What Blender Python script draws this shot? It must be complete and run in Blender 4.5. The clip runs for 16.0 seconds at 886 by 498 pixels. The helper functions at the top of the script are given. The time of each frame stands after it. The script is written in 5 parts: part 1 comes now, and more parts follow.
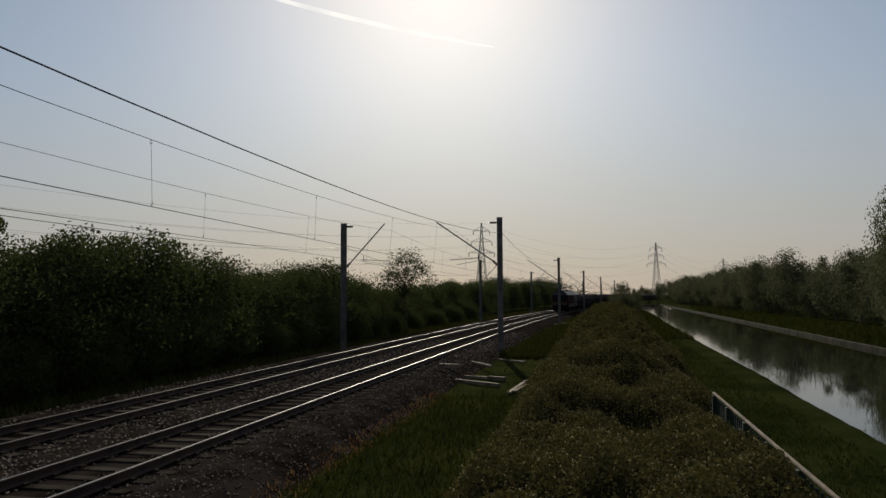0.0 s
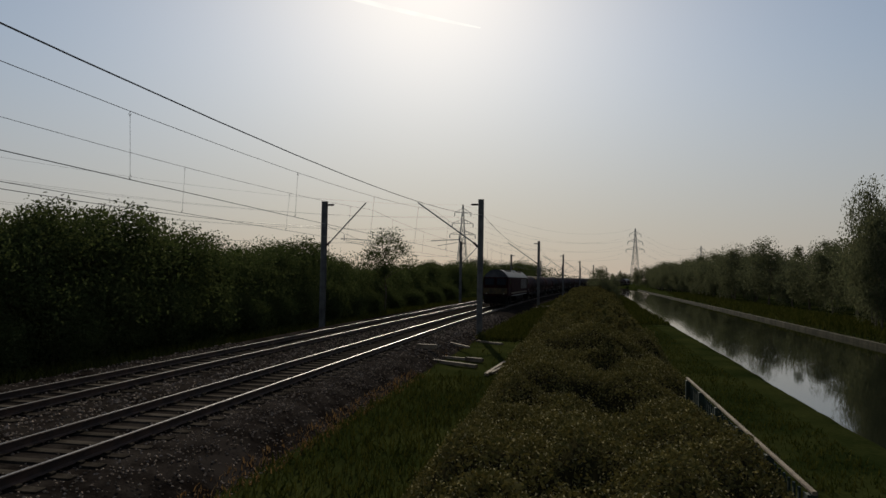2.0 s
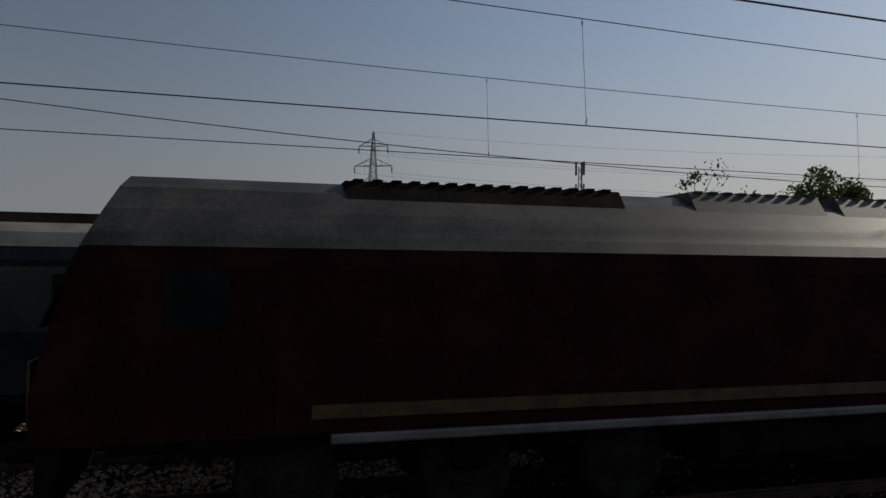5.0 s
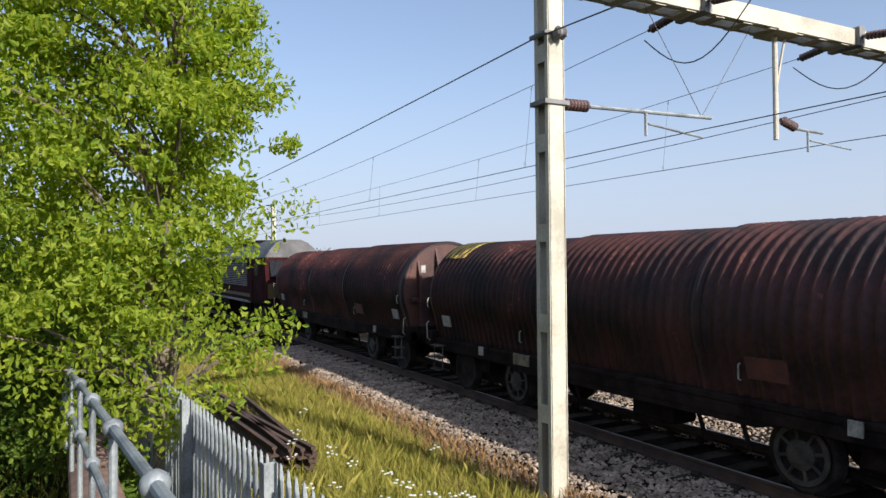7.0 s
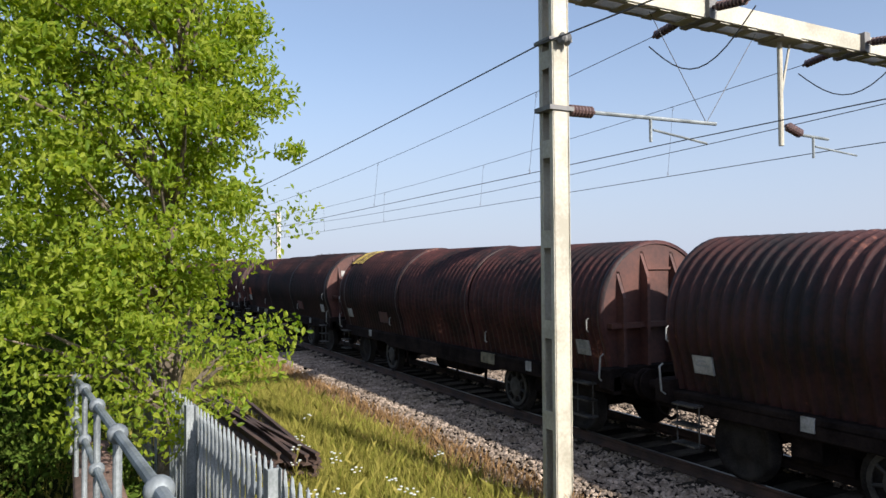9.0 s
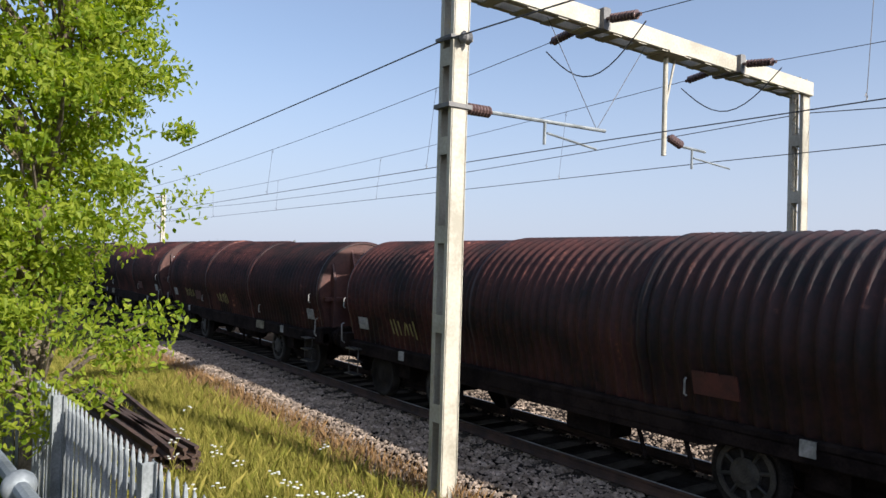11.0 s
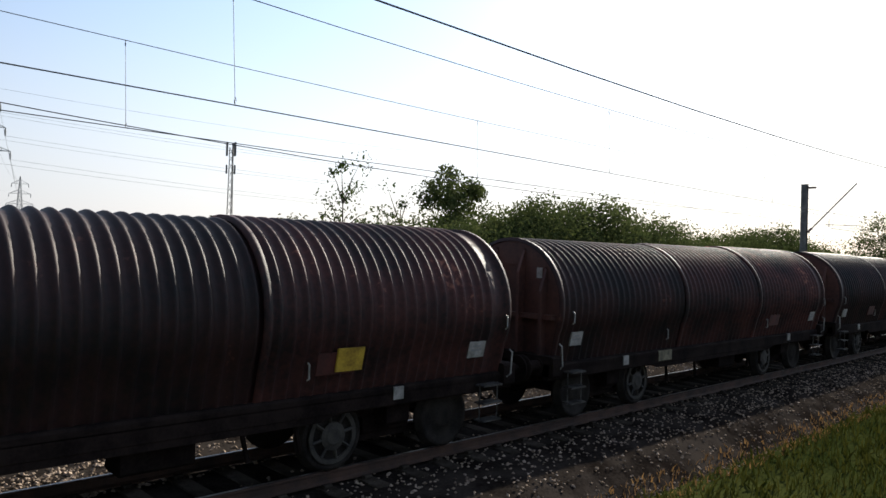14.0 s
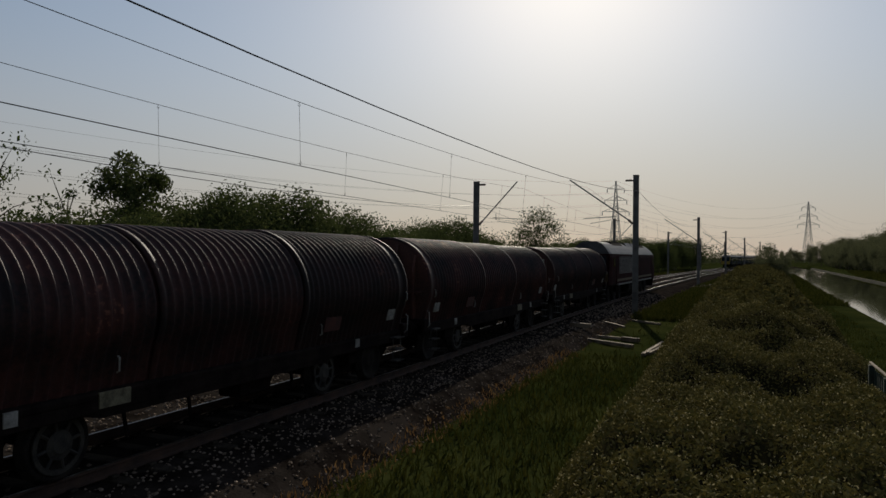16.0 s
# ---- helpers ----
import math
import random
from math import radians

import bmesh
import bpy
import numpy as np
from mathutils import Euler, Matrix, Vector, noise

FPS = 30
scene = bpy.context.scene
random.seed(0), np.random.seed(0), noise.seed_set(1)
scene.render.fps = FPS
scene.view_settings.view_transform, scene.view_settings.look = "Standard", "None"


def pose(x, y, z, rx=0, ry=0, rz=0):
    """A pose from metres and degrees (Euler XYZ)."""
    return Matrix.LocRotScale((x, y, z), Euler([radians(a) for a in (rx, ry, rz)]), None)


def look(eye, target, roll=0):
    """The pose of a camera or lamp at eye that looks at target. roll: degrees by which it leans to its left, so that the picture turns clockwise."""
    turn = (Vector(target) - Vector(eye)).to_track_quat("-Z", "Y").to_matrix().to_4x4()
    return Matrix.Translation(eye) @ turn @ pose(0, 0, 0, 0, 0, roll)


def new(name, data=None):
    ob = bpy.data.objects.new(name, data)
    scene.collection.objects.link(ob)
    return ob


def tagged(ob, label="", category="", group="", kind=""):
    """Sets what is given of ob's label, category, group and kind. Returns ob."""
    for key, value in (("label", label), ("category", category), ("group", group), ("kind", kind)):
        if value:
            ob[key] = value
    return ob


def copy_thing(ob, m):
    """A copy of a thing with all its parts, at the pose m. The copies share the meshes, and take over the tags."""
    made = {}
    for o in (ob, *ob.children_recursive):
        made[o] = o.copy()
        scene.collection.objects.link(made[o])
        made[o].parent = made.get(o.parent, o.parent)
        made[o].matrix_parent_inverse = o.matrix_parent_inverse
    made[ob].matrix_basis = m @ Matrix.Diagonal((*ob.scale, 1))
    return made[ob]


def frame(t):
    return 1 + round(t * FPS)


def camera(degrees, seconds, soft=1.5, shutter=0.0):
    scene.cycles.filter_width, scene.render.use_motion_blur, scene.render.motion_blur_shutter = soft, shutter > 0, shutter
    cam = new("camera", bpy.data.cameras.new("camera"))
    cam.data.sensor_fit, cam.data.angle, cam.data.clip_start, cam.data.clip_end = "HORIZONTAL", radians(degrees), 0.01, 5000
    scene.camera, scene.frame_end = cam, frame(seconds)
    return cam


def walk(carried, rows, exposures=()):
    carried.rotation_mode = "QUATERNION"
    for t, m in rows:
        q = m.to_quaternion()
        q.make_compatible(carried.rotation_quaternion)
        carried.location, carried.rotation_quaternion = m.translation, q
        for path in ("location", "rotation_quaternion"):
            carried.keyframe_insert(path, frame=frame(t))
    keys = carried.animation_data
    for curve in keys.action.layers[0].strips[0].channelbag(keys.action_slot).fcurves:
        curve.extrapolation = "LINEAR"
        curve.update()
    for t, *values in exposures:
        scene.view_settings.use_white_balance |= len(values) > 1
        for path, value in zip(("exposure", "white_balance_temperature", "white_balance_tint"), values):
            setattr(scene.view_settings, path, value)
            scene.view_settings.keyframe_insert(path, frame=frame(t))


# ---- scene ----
cam = camera(63.52, 16.0)
# seconds, eye x, y, z, yaw, pitch, roll: a hand-held turn on one spot
PATH = [
    (0.0, -0.000, -0.000, 2.865, 12.32, 3.79, 0.35),
    (0.5, -0.000, -0.000, 2.865, 11.90, 2.76, -1.78),
    (1.0, -0.000, -0.000, 2.865, 11.26, 2.61, -1.36),
    (1.5, -0.000, -0.000, 2.865, 10.78, 2.34, -0.77),
    (2.0, -0.000, -0.000, 2.865, 10.71, 2.27, -0.96),
    (2.5, -0.000, -0.000, 2.865, 11.41, 2.51, -0.79),
    (3.0, -0.000, -0.000, 2.865, 11.82, 2.46, -0.63),
    (3.5, -0.000, -0.000, 2.865, 13.48, 2.56, -0.74),
    (4.0, -0.000, -0.000, 2.865, 15.09, 2.11, -0.55),
    (4.1, -0.000, -0.000, 2.865, 16.15, 2.25, -0.75),
    (4.2, -0.000, -0.000, 2.865, 17.92, 2.04, -0.87),
    (4.3, -0.000, -0.000, 2.865, 20.75, 2.23, -1.04),
    (4.4, -0.002, -0.053, 2.860, 25.34, 2.18, -0.72),
    (4.6, -0.006, -0.158, 2.851, 38.88, 1.74, -0.64),
    (4.7, -0.008, -0.211, 2.846, 48.50, 1.50, -0.74),
    (4.85, -0.012, -0.28, 2.840, 62.50, 1.35, -0.70),
    (5.1, -0.016, -0.42, 2.828, 83.00, 1.20, -0.55),
    (5.4, -0.022, -0.56, 2.814, 104.50, 1.05, -0.40),
    (5.8, -0.028, -0.72, 2.800, 127.00, 0.95, -0.25),
    (6.2, -0.032, -0.84, 2.791, 142.50, 0.90, -0.10),
    (6.5, -0.034, -0.885, 2.788, 149.50, 0.88, 0.05),
    (6.8, -0.034, -0.896, 2.787, 151.90, 0.89, 0.15),
    (7.0, -0.034, -0.896, 2.787, 152.03, 0.95, 0.46),
    (7.5, -0.034, -0.896, 2.787, 152.51, 1.11, 0.56),
    (8.0, -0.034, -0.896, 2.787, 151.90, 1.05, 0.27),
    (8.2, -0.034, -0.896, 2.787, 152.30, 1.20, 0.31),
    (9.2, -0.034, -0.896, 2.787, 152.40, 1.45, 0.40),
    (10.3, -0.034, -0.896, 2.787, 152.53, 1.72, 0.44),
    (10.5, -0.034, -0.896, 2.787, 151.39, 1.67, 0.48),
    (11.0, -0.034, -0.896, 2.787, 143.87, 0.99, -1.68),
    (11.5, -0.034, -0.896, 2.787, 138.21, 0.27, -3.57),
    (12.0, -0.034, -0.896, 2.787, 135.32, 0.13, -4.39),
    (12.5, -0.034, -0.896, 2.787, 138.20, 0.64, -2.03),
    (13.0, -0.034, -0.896, 2.787, 125.01, 1.75, -0.62),
    (13.1, -0.034, -0.836, 2.792, 118.32, 1.19, -0.64),
    (13.2, -0.033, -0.775, 2.797, 110.81, 0.53, -0.27),
    (13.3, -0.033, -0.715, 2.802, 101.88, 0.44, -0.04),
    (13.4, -0.032, -0.654, 2.807, 92.47, 0.27, -0.28),
    (13.5, -0.032, -0.594, 2.812, 83.09, 0.22, -0.80),
    (13.6, -0.031, -0.533, 2.817, 74.34, 0.24, -0.98),
    (13.7, -0.031, -0.473, 2.822, 65.89, 0.33, -1.14),
    (13.9, -0.030, -0.352, 2.833, 52.23, 0.69, -1.19),
    (14.0, -0.030, -0.291, 2.838, 46.76, 0.53, -1.64),
    (14.2, -0.029, -0.170, 2.848, 35.81, 0.39, -1.82),
    (14.5, -0.029, -0.170, 2.848, 24.98, 1.35, -1.49),
    (15.0, -0.029, -0.170, 2.848, 21.17, 0.33, -0.93),
    (15.5, -0.029, -0.170, 2.848, 21.59, 0.85, -0.53),
    (16.0, -0.029, -0.170, 2.848, 22.73, 0.42, -0.63),
]
LIGHT = [(0.0, -0.87, 6800, 6), (4.2, -0.9, 6800, 7), (4.7, -1.05, 6800, 7), (5.6, 0.2, 6400, 9), (6.8, 0.9, 6080, 10), (11.0, 0.9, 6080, 11), (12.9, 0.9, 6150, 12), (13.3, 0.9, 6250, 11), (13.8, 0.88, 6450, 8), (14.3, 0.33, 6650, 7), (14.6, -0.25, 6800, 7), (15.1, -0.75, 6800, 7), (16.0, -0.85, 6800, 7)]
walk(cam, [(t, pose(x, y, z, 90 + p, r, w)) for t, x, y, z, w, p, r in PATH], LIGHT)

# ---- sky and sun ----
SUN_AZ, SUN_EL = 12.5, 29.0      # degrees from the line's far end towards the tracks, and above the horizon
world = bpy.data.worlds.new("sky")
scene.world = world
world.use_nodes = True
wn = world.node_tree
sky = wn.nodes.new("ShaderNodeTexSky")
sky.sky_type, sky.sun_disc = "NISHITA", False
sky.sun_elevation, sky.sun_rotation = radians(SUN_EL), radians(-SUN_AZ)
sky.air_density, sky.dust_density, sky.ozone_density = 1.0, 0.8, 1.8
wn.nodes["Background"].inputs[1].default_value = 0.066
# morning haze: an even veil over the whole sky, thickest at the horizon all the way round
way, axes, low, haze = wn.nodes.new("ShaderNodeTexCoord"), wn.nodes.new("ShaderNodeSeparateXYZ"), wn.nodes.new("ShaderNodeMapRange"), wn.nodes.new("ShaderNodeMixRGB")
low.interpolation_type = "SMOOTHSTEP"
low.inputs[1].default_value, low.inputs[2].default_value, low.inputs[3].default_value, low.inputs[4].default_value = 0.0, 0.34, 0.80, 0.0
wn.links.new(way.outputs["Generated"], axes.inputs[0]), wn.links.new(axes.outputs[2], low.inputs[0]), wn.links.new(low.outputs[0], haze.inputs[0])
wn.links.new(sky.outputs[0], haze.inputs[1]), wn.links.new(haze.outputs[0], wn.nodes["Background"].inputs[0])
veil, both = wn.nodes.new("ShaderNodeBackground"), wn.nodes.new("ShaderNodeAddShader")
veil.inputs[0].default_value = (0.096, 0.102, 0.124, 1)
wn.links.new(wn.nodes["Background"].outputs[0], both.inputs[0]), wn.links.new(veil.outputs[0], both.inputs[1])
wn.links.new(both.outputs[0], wn.nodes["World Output"].inputs[0])
# haze scatters forward: the whole sunward half of the sky is brighter, falling off smoothly to the far half
sd = Vector((-math.sin(radians(SUN_AZ)) * math.cos(radians(SUN_EL)), math.cos(radians(SUN_AZ)) * math.cos(radians(SUN_EL)), math.sin(radians(SUN_EL))))
toward, lobe = wn.nodes.new("ShaderNodeVectorMath"), wn.nodes.new("ShaderNodeMapRange")
toward.operation, lobe.interpolation_type = "DOT_PRODUCT", "SMOOTHSTEP"
toward.inputs[1].default_value = sd
lobe.inputs[1].default_value, lobe.inputs[2].default_value, lobe.inputs[3].default_value, lobe.inputs[4].default_value = 0.0, 0.85, 0.94, 1.55
wn.links.new(way.outputs["Generated"], toward.inputs[0]), wn.links.new(toward.outputs["Value"], lobe.inputs[0]), wn.links.new(lobe.outputs[0], veil.inputs[1])
glow = wn.nodes.new("ShaderNodeMath")
glow.operation = "MULTIPLY"
glow.inputs[1].default_value = 0.066
# the horizon haze is warm towards the sun and blue away from it
warm, tone = wn.nodes.new("ShaderNodeMapRange"), wn.nodes.new("ShaderNodeMixRGB")
warm.inputs[1].default_value, warm.inputs[2].default_value = -0.3, 0.7
tone.inputs[1].default_value, tone.inputs[2].default_value = (3.6, 3.9, 4.75, 1), (4.95, 4.25, 3.9, 1)
wn.links.new(toward.outputs["Value"], warm.inputs[0]), wn.links.new(warm.outputs[0], tone.inputs[0]), wn.links.new(tone.outputs[0], haze.inputs[2])
wn.links.new(lobe.outputs[0], glow.inputs[0]), wn.links.new(glow.outputs[0], wn.nodes["Background"].inputs[1])
lamp = bpy.data.lights.new("sun", "SUN")
lamp.energy, lamp.angle, lamp.color = 4.8, radians(0.6), (1.0, 0.93, 0.82)
sun = new("sun", lamp)
sun.matrix_world = look(sd * 50, (0, 0, 0))


# ---- materials ----
def mat(name, c1, c2, rough=0.8, scale=3.0, fine=40.0, bump=0.3, metal=0.0, jitter=0.0, island=False, spec=0.5, c3=None):
    """Two colours mixed by coarse and fine noise, with relief; jitter varies the value from object to object or piece to piece."""
    m = bpy.data.materials.new(name)
    m.use_nodes = True
    n, l = m.node_tree.nodes, m.node_tree.links
    b = n["Principled BSDF"]
    tc = n.new("ShaderNodeTexCoord")
    big, small = n.new("ShaderNodeTexNoise"), n.new("ShaderNodeTexNoise")
    big.inputs["Scale"].default_value, big.inputs["Detail"].default_value = scale, 6
    small.inputs["Scale"].default_value, small.inputs["Detail"].default_value = fine, 4
    l.new(tc.outputs["Object"], big.inputs["Vector"]), l.new(tc.outputs["Object"], small.inputs["Vector"])
    ramp = n.new("ShaderNodeValToRGB")
    ramp.color_ramp.elements[0].position, ramp.color_ramp.elements[1].position = 0.35, 0.66
    ramp.color_ramp.elements[0].color, ramp.color_ramp.elements[1].color = (*c1, 1), (*c2, 1)
    if c3:
        e = ramp.color_ramp.elements.new(0.8)
        e.color = (*c3, 1)
    mix = n.new("ShaderNodeMath")
    mix.operation = "MULTIPLY_ADD"
    l.new(small.outputs[0], mix.inputs[0])
    mix.inputs[1].default_value = 0.45
    sub = n.new("ShaderNodeMath")
    sub.operation = "SUBTRACT"
    l.new(big.outputs[0], sub.inputs[0])
    sub.inputs[1].default_value = 0.22
    l.new(sub.outputs[0], mix.inputs[2])
    l.new(mix.outputs[0], ramp.inputs[0])
    colour = ramp.outputs[0]
    if jitter:
        hsv = n.new("ShaderNodeHueSaturation")
        src = n.new("ShaderNodeNewGeometry").outputs["Random Per Island"] if island else n.new("ShaderNodeObjectInfo").outputs["Random"]
        mr = n.new("ShaderNodeMapRange")
        mr.inputs[3].default_value, mr.inputs[4].default_value = 1 - jitter, 1 + jitter
        l.new(src, mr.inputs[0]), l.new(mr.outputs[0], hsv.inputs["Value"]), l.new(colour, hsv.inputs["Color"])
        colour = hsv.outputs[0]
    l.new(colour, b.inputs["Base Color"])
    b.inputs["Roughness"].default_value, b.inputs["Metallic"].default_value = rough, metal
    b.inputs["Specular IOR Level"].default_value = spec
    if bump:
        bp = n.new("ShaderNodeBump")
        bp.inputs["Strength"].default_value, bp.inputs["Distance"].default_value = bump, 0.02
        l.new(mix.outputs[0], bp.inputs["Height"]), l.new(bp.outputs[0], b.inputs["Normal"])
    return m


def leafy(name, c1, c2, through_light=0.45, rough=0.5, gloss=0.0):
    """Leaves: each piece has its own tint, and light passes through the blade."""
    m = bpy.data.materials.new(name)
    m.use_nodes = True
    n, l = m.node_tree.nodes, m.node_tree.links
    b, out = n["Principled BSDF"], n["Material Output"]
    geo = n.new("ShaderNodeNewGeometry")
    ramp = n.new("ShaderNodeValToRGB")
    ramp.color_ramp.elements[0].color, ramp.color_ramp.elements[1].color = (*c1, 1), (*c2, 1)
    l.new(geo.outputs["Random Per Island"], ramp.inputs[0])
    tr = n.new("ShaderNodeBsdfTranslucent")
    hs = n.new("ShaderNodeHueSaturation")
    hs.inputs["Value"].default_value, hs.inputs["Saturation"].default_value = 1.5, 1.1
    l.new(ramp.outputs[0], hs.inputs["Color"]), l.new(hs.outputs[0], tr.inputs[0])
    l.new(ramp.outputs[0], b.inputs["Base Color"])
    b.inputs["Roughness"].default_value, b.inputs["Specular IOR Level"].default_value = rough, gloss
    mx = n.new("ShaderNodeMixShader")
    mx.inputs[0].default_value = through_light
    l.new(b.outputs[0], mx.inputs[1]), l.new(tr.outputs[0], mx.inputs[2]), l.new(mx.outputs[0], out.inputs[0])
    return m


def plain(name, c, rough=0.5, metal=0.0, glow=0.0):
    m = mat(name, tuple(v * 0.85 for v in c), tuple(min(1, v * 1.1) for v in c), rough, 2.0, 60.0, 0.08, metal)
    if glow:
        b = m.node_tree.nodes["Principled BSDF"]
        b.inputs["Emission Color"].default_value, b.inputs["Emission Strength"].default_value = (*c, 1), glow
    return m


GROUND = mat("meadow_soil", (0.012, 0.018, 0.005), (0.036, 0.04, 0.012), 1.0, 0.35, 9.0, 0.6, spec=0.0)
# near-black bed colour stands for ballast seen against the sun
BALLAST = mat("backlit_ballast_bed", (0.009, 0.007, 0.006), (0.034, 0.028, 0.024), 1.0, 1.4, 22.0, 1.0, spec=0.0)
STONE = mat("ballast_stone", (0.15, 0.113, 0.085), (0.34, 0.265, 0.205), 1.0, 4.0, 30.0, 0.3, jitter=0.35, island=True, spec=0.05)
RAILTOP = mat("polished_rail", (0.24, 0.22, 0.205), (0.38, 0.355, 0.335), 0.42, 2.0, 60.0, 0.02, metal=1.0)
RUST = mat("rail_rust", (0.03, 0.017, 0.011), (0.075, 0.038, 0.024), 0.85, 3.0, 60.0, 0.3)
CONCRETE = mat("sleeper_concrete", (0.028, 0.023, 0.018), (0.074, 0.062, 0.05), 1.0, 3.0, 30.0, 0.25, jitter=0.25, spec=0.0)
TIMBER = mat("old_timber", (0.12, 0.085, 0.055), (0.30, 0.235, 0.16), 0.9, 2.0, 25.0, 0.4, jitter=0.3)
MASTPAINT = mat("cream_mast_paint", (0.29, 0.26, 0.195), (0.44, 0.40, 0.315), 0.6, 1.4, 22.0, 0.2, c3=(0.42, 0.34, 0.13))
GALV = mat("galvanised_steel", (0.13, 0.14, 0.14), (0.28, 0.295, 0.29), 0.6, 3.0, 45.0, 0.15, metal=0.4)
MASTDARK = mat("dull_grey_steel", (0.10, 0.095, 0.09), (0.19, 0.18, 0.165), 0.7, 2.0, 30.0, 0.2)
# pylon grey lightened so that its colour carries the distance haze
PYLONGREY = mat("hazed_pylon_steel", (0.20, 0.21, 0.22), (0.30, 0.31, 0.32), 0.7, 0.2, 3.0, 0.0)
WIRE = mat("copper_wire", (0.05, 0.05, 0.05), (0.11, 0.10, 0.09), 0.5, 4.0, 50.0, 0.0, metal=0.5)
INSUL = mat("brown_porcelain", (0.07, 0.04, 0.035), (0.13, 0.08, 0.07), 0.25, 5.0, 40.0, 0.0)
HOODRUST = mat("rusty_maroon_hood", (0.007, 0.003, 0.003), (0.05, 0.015, 0.012), 0.62, 0.9, 14.0, 0.35, spec=0.3, jitter=0.6, c3=(0.25, 0.098, 0.064))
ENDRUST = mat("rusty_red_end", (0.036, 0.013, 0.010), (0.085, 0.03, 0.02), 0.7, 1.2, 18.0, 0.3, jitter=0.25)
UNDER = mat("brake_dust_black", (0.007, 0.005, 0.0045), (0.020, 0.014, 0.012), 0.95, 3.0, 30.0, 0.3, spec=0.06)
WHEELMAT = mat("worn_wheel_steel", (0.012, 0.010, 0.009), (0.034, 0.029, 0.025), 0.8, 4.0, 40.0, 0.15, spec=0.1)
PANEL = mat("white_data_panel", (0.15, 0.146, 0.13), (0.34, 0.325, 0.30), 0.6, 6.0, 40.0, 0.05)
TREAD = mat("scuffed_step_steel", (0.02, 0.019, 0.018), (0.11, 0.105, 0.10), 0.5, 5.0, 40.0, 0.1, metal=0.5)
DISC = mat("worn_disc_steel", (0.015, 0.013, 0.011), (0.05, 0.043, 0.034), 0.7, 5.0, 40.0, 0.1)
GRIME = mat("grimy_ochre_plate", (0.07, 0.06, 0.035), (0.2, 0.175, 0.11), 0.8, 6.0, 40.0, 0.1)
YELLOW = mat("yellow_paint", (0.22, 0.13, 0.015), (0.50, 0.33, 0.035), 0.55, 4.0, 30.0, 0.1)
REDPLATE = mat("orange_red_plate", (0.34, 0.06, 0.02), (0.5, 0.10, 0.03), 0.6, 4.0, 30.0, 0.1)
SPRAY = mat("pale_spray_paint", (0.14, 0.115, 0.035), (0.28, 0.235, 0.075), 0.8, 6.0, 30.0, 0.0)
# locomotive yellow with the shade of nose and side put into the paint
SHADEYELLOW = mat("shaded_yellow_nose", (0.034, 0.020, 0.006), (0.09, 0.055, 0.011), 0.6, 3.0, 24.0, 0.1)
FADED = mat("faded_yellow_paint", (0.14, 0.08, 0.018), (0.5, 0.36, 0.05), 0.7, 5.0, 24.0, 0.2)
ORANGE = mat("faded_red_patch", (0.035, 0.008, 0.006), (0.075, 0.016, 0.011), 0.7, 4.0, 30.0, 0.1)
INK = mat("grey_ink", (0.16, 0.16, 0.16), (0.25, 0.25, 0.25), 0.7, 6.0, 40.0, 0.0)
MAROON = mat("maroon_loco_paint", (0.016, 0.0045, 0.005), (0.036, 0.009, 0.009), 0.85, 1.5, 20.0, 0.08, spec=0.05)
LOCOROOF = mat("dusty_roof_paint", (0.032, 0.03, 0.028), (0.075, 0.07, 0.066), 0.5, 1.5, 20.0, 0.1, spec=0.25)
# coach grey and lime hold the sunless side's shade in their near-black paint
EMUGREY = mat("shaded_grey_coach_paint", (0.012, 0.018, 0.021), (0.026, 0.036, 0.04), 0.8, 1.5, 20.0, 0.04, spec=0.05)
EMUGREEN = mat("shaded_lime_door_paint", (0.011, 0.034, 0.007), (0.018, 0.05, 0.009), 0.8, 1.5, 20.0, 0.04, spec=0.05)
EMUDARK = mat("black_coach_band", (0.012, 0.014, 0.016), (0.03, 0.033, 0.036), 0.2, 1.5, 20.0, 0.02)
GLASS = mat("dark_window_glass", (0.006, 0.007, 0.008), (0.012, 0.013, 0.015), 0.12, 1.5, 20.0, 0.0, spec=0.18)
PICKET = mat("dark_green_fence_paint", (0.008, 0.018, 0.012), (0.018, 0.036, 0.024), 0.7, 3.0, 30.0, 0.15)
BRICKM = mat("dark_coping_brick", (0.10, 0.06, 0.045), (0.20, 0.12, 0.09), 0.9, 5.0, 40.0, 0.4, jitter=0.3)
BANKSTONE = mat("dark_bank_stone", (0.022, 0.022, 0.014), (0.07, 0.062, 0.042), 0.95, 1.2, 18.0, 0.5, spec=0.05)
BARK = mat("grey_brown_bark", (0.08, 0.06, 0.04), (0.18, 0.14, 0.10), 0.95, 5.0, 40.0, 0.8)
LEAF_NEAR = leafy("fresh_spring_leaves", (0.135, 0.205, 0.018), (0.33, 0.365, 0.042), 0.6, 0.5, 0.2)
LEAF_DARK = leafy("hedge_leaves", (0.04, 0.056, 0.020), (0.10, 0.112, 0.045), 0.22, 0.7)
LEAF_PALE = leafy("willow_leaves", (0.03, 0.05, 0.014), (0.07, 0.09, 0.03), 0.25, 0.7)
LEAF_BRAMBLE = leafy("bramble_leaves", (0.062, 0.062, 0.021), (0.20, 0.165, 0.063), 0.08, 0.75)
# rim light on the leaf tops, put into a paler leaf colour
LEAF_TIP = leafy("rim_lit_tips", (0.17, 0.152, 0.078), (0.36, 0.315, 0.19), 0.25, 0.7)
LEAF_BRIGHT = leafy("bright_green_leaves", (0.045, 0.085, 0.012), (0.13, 0.17, 0.03), 0.25, 0.7)
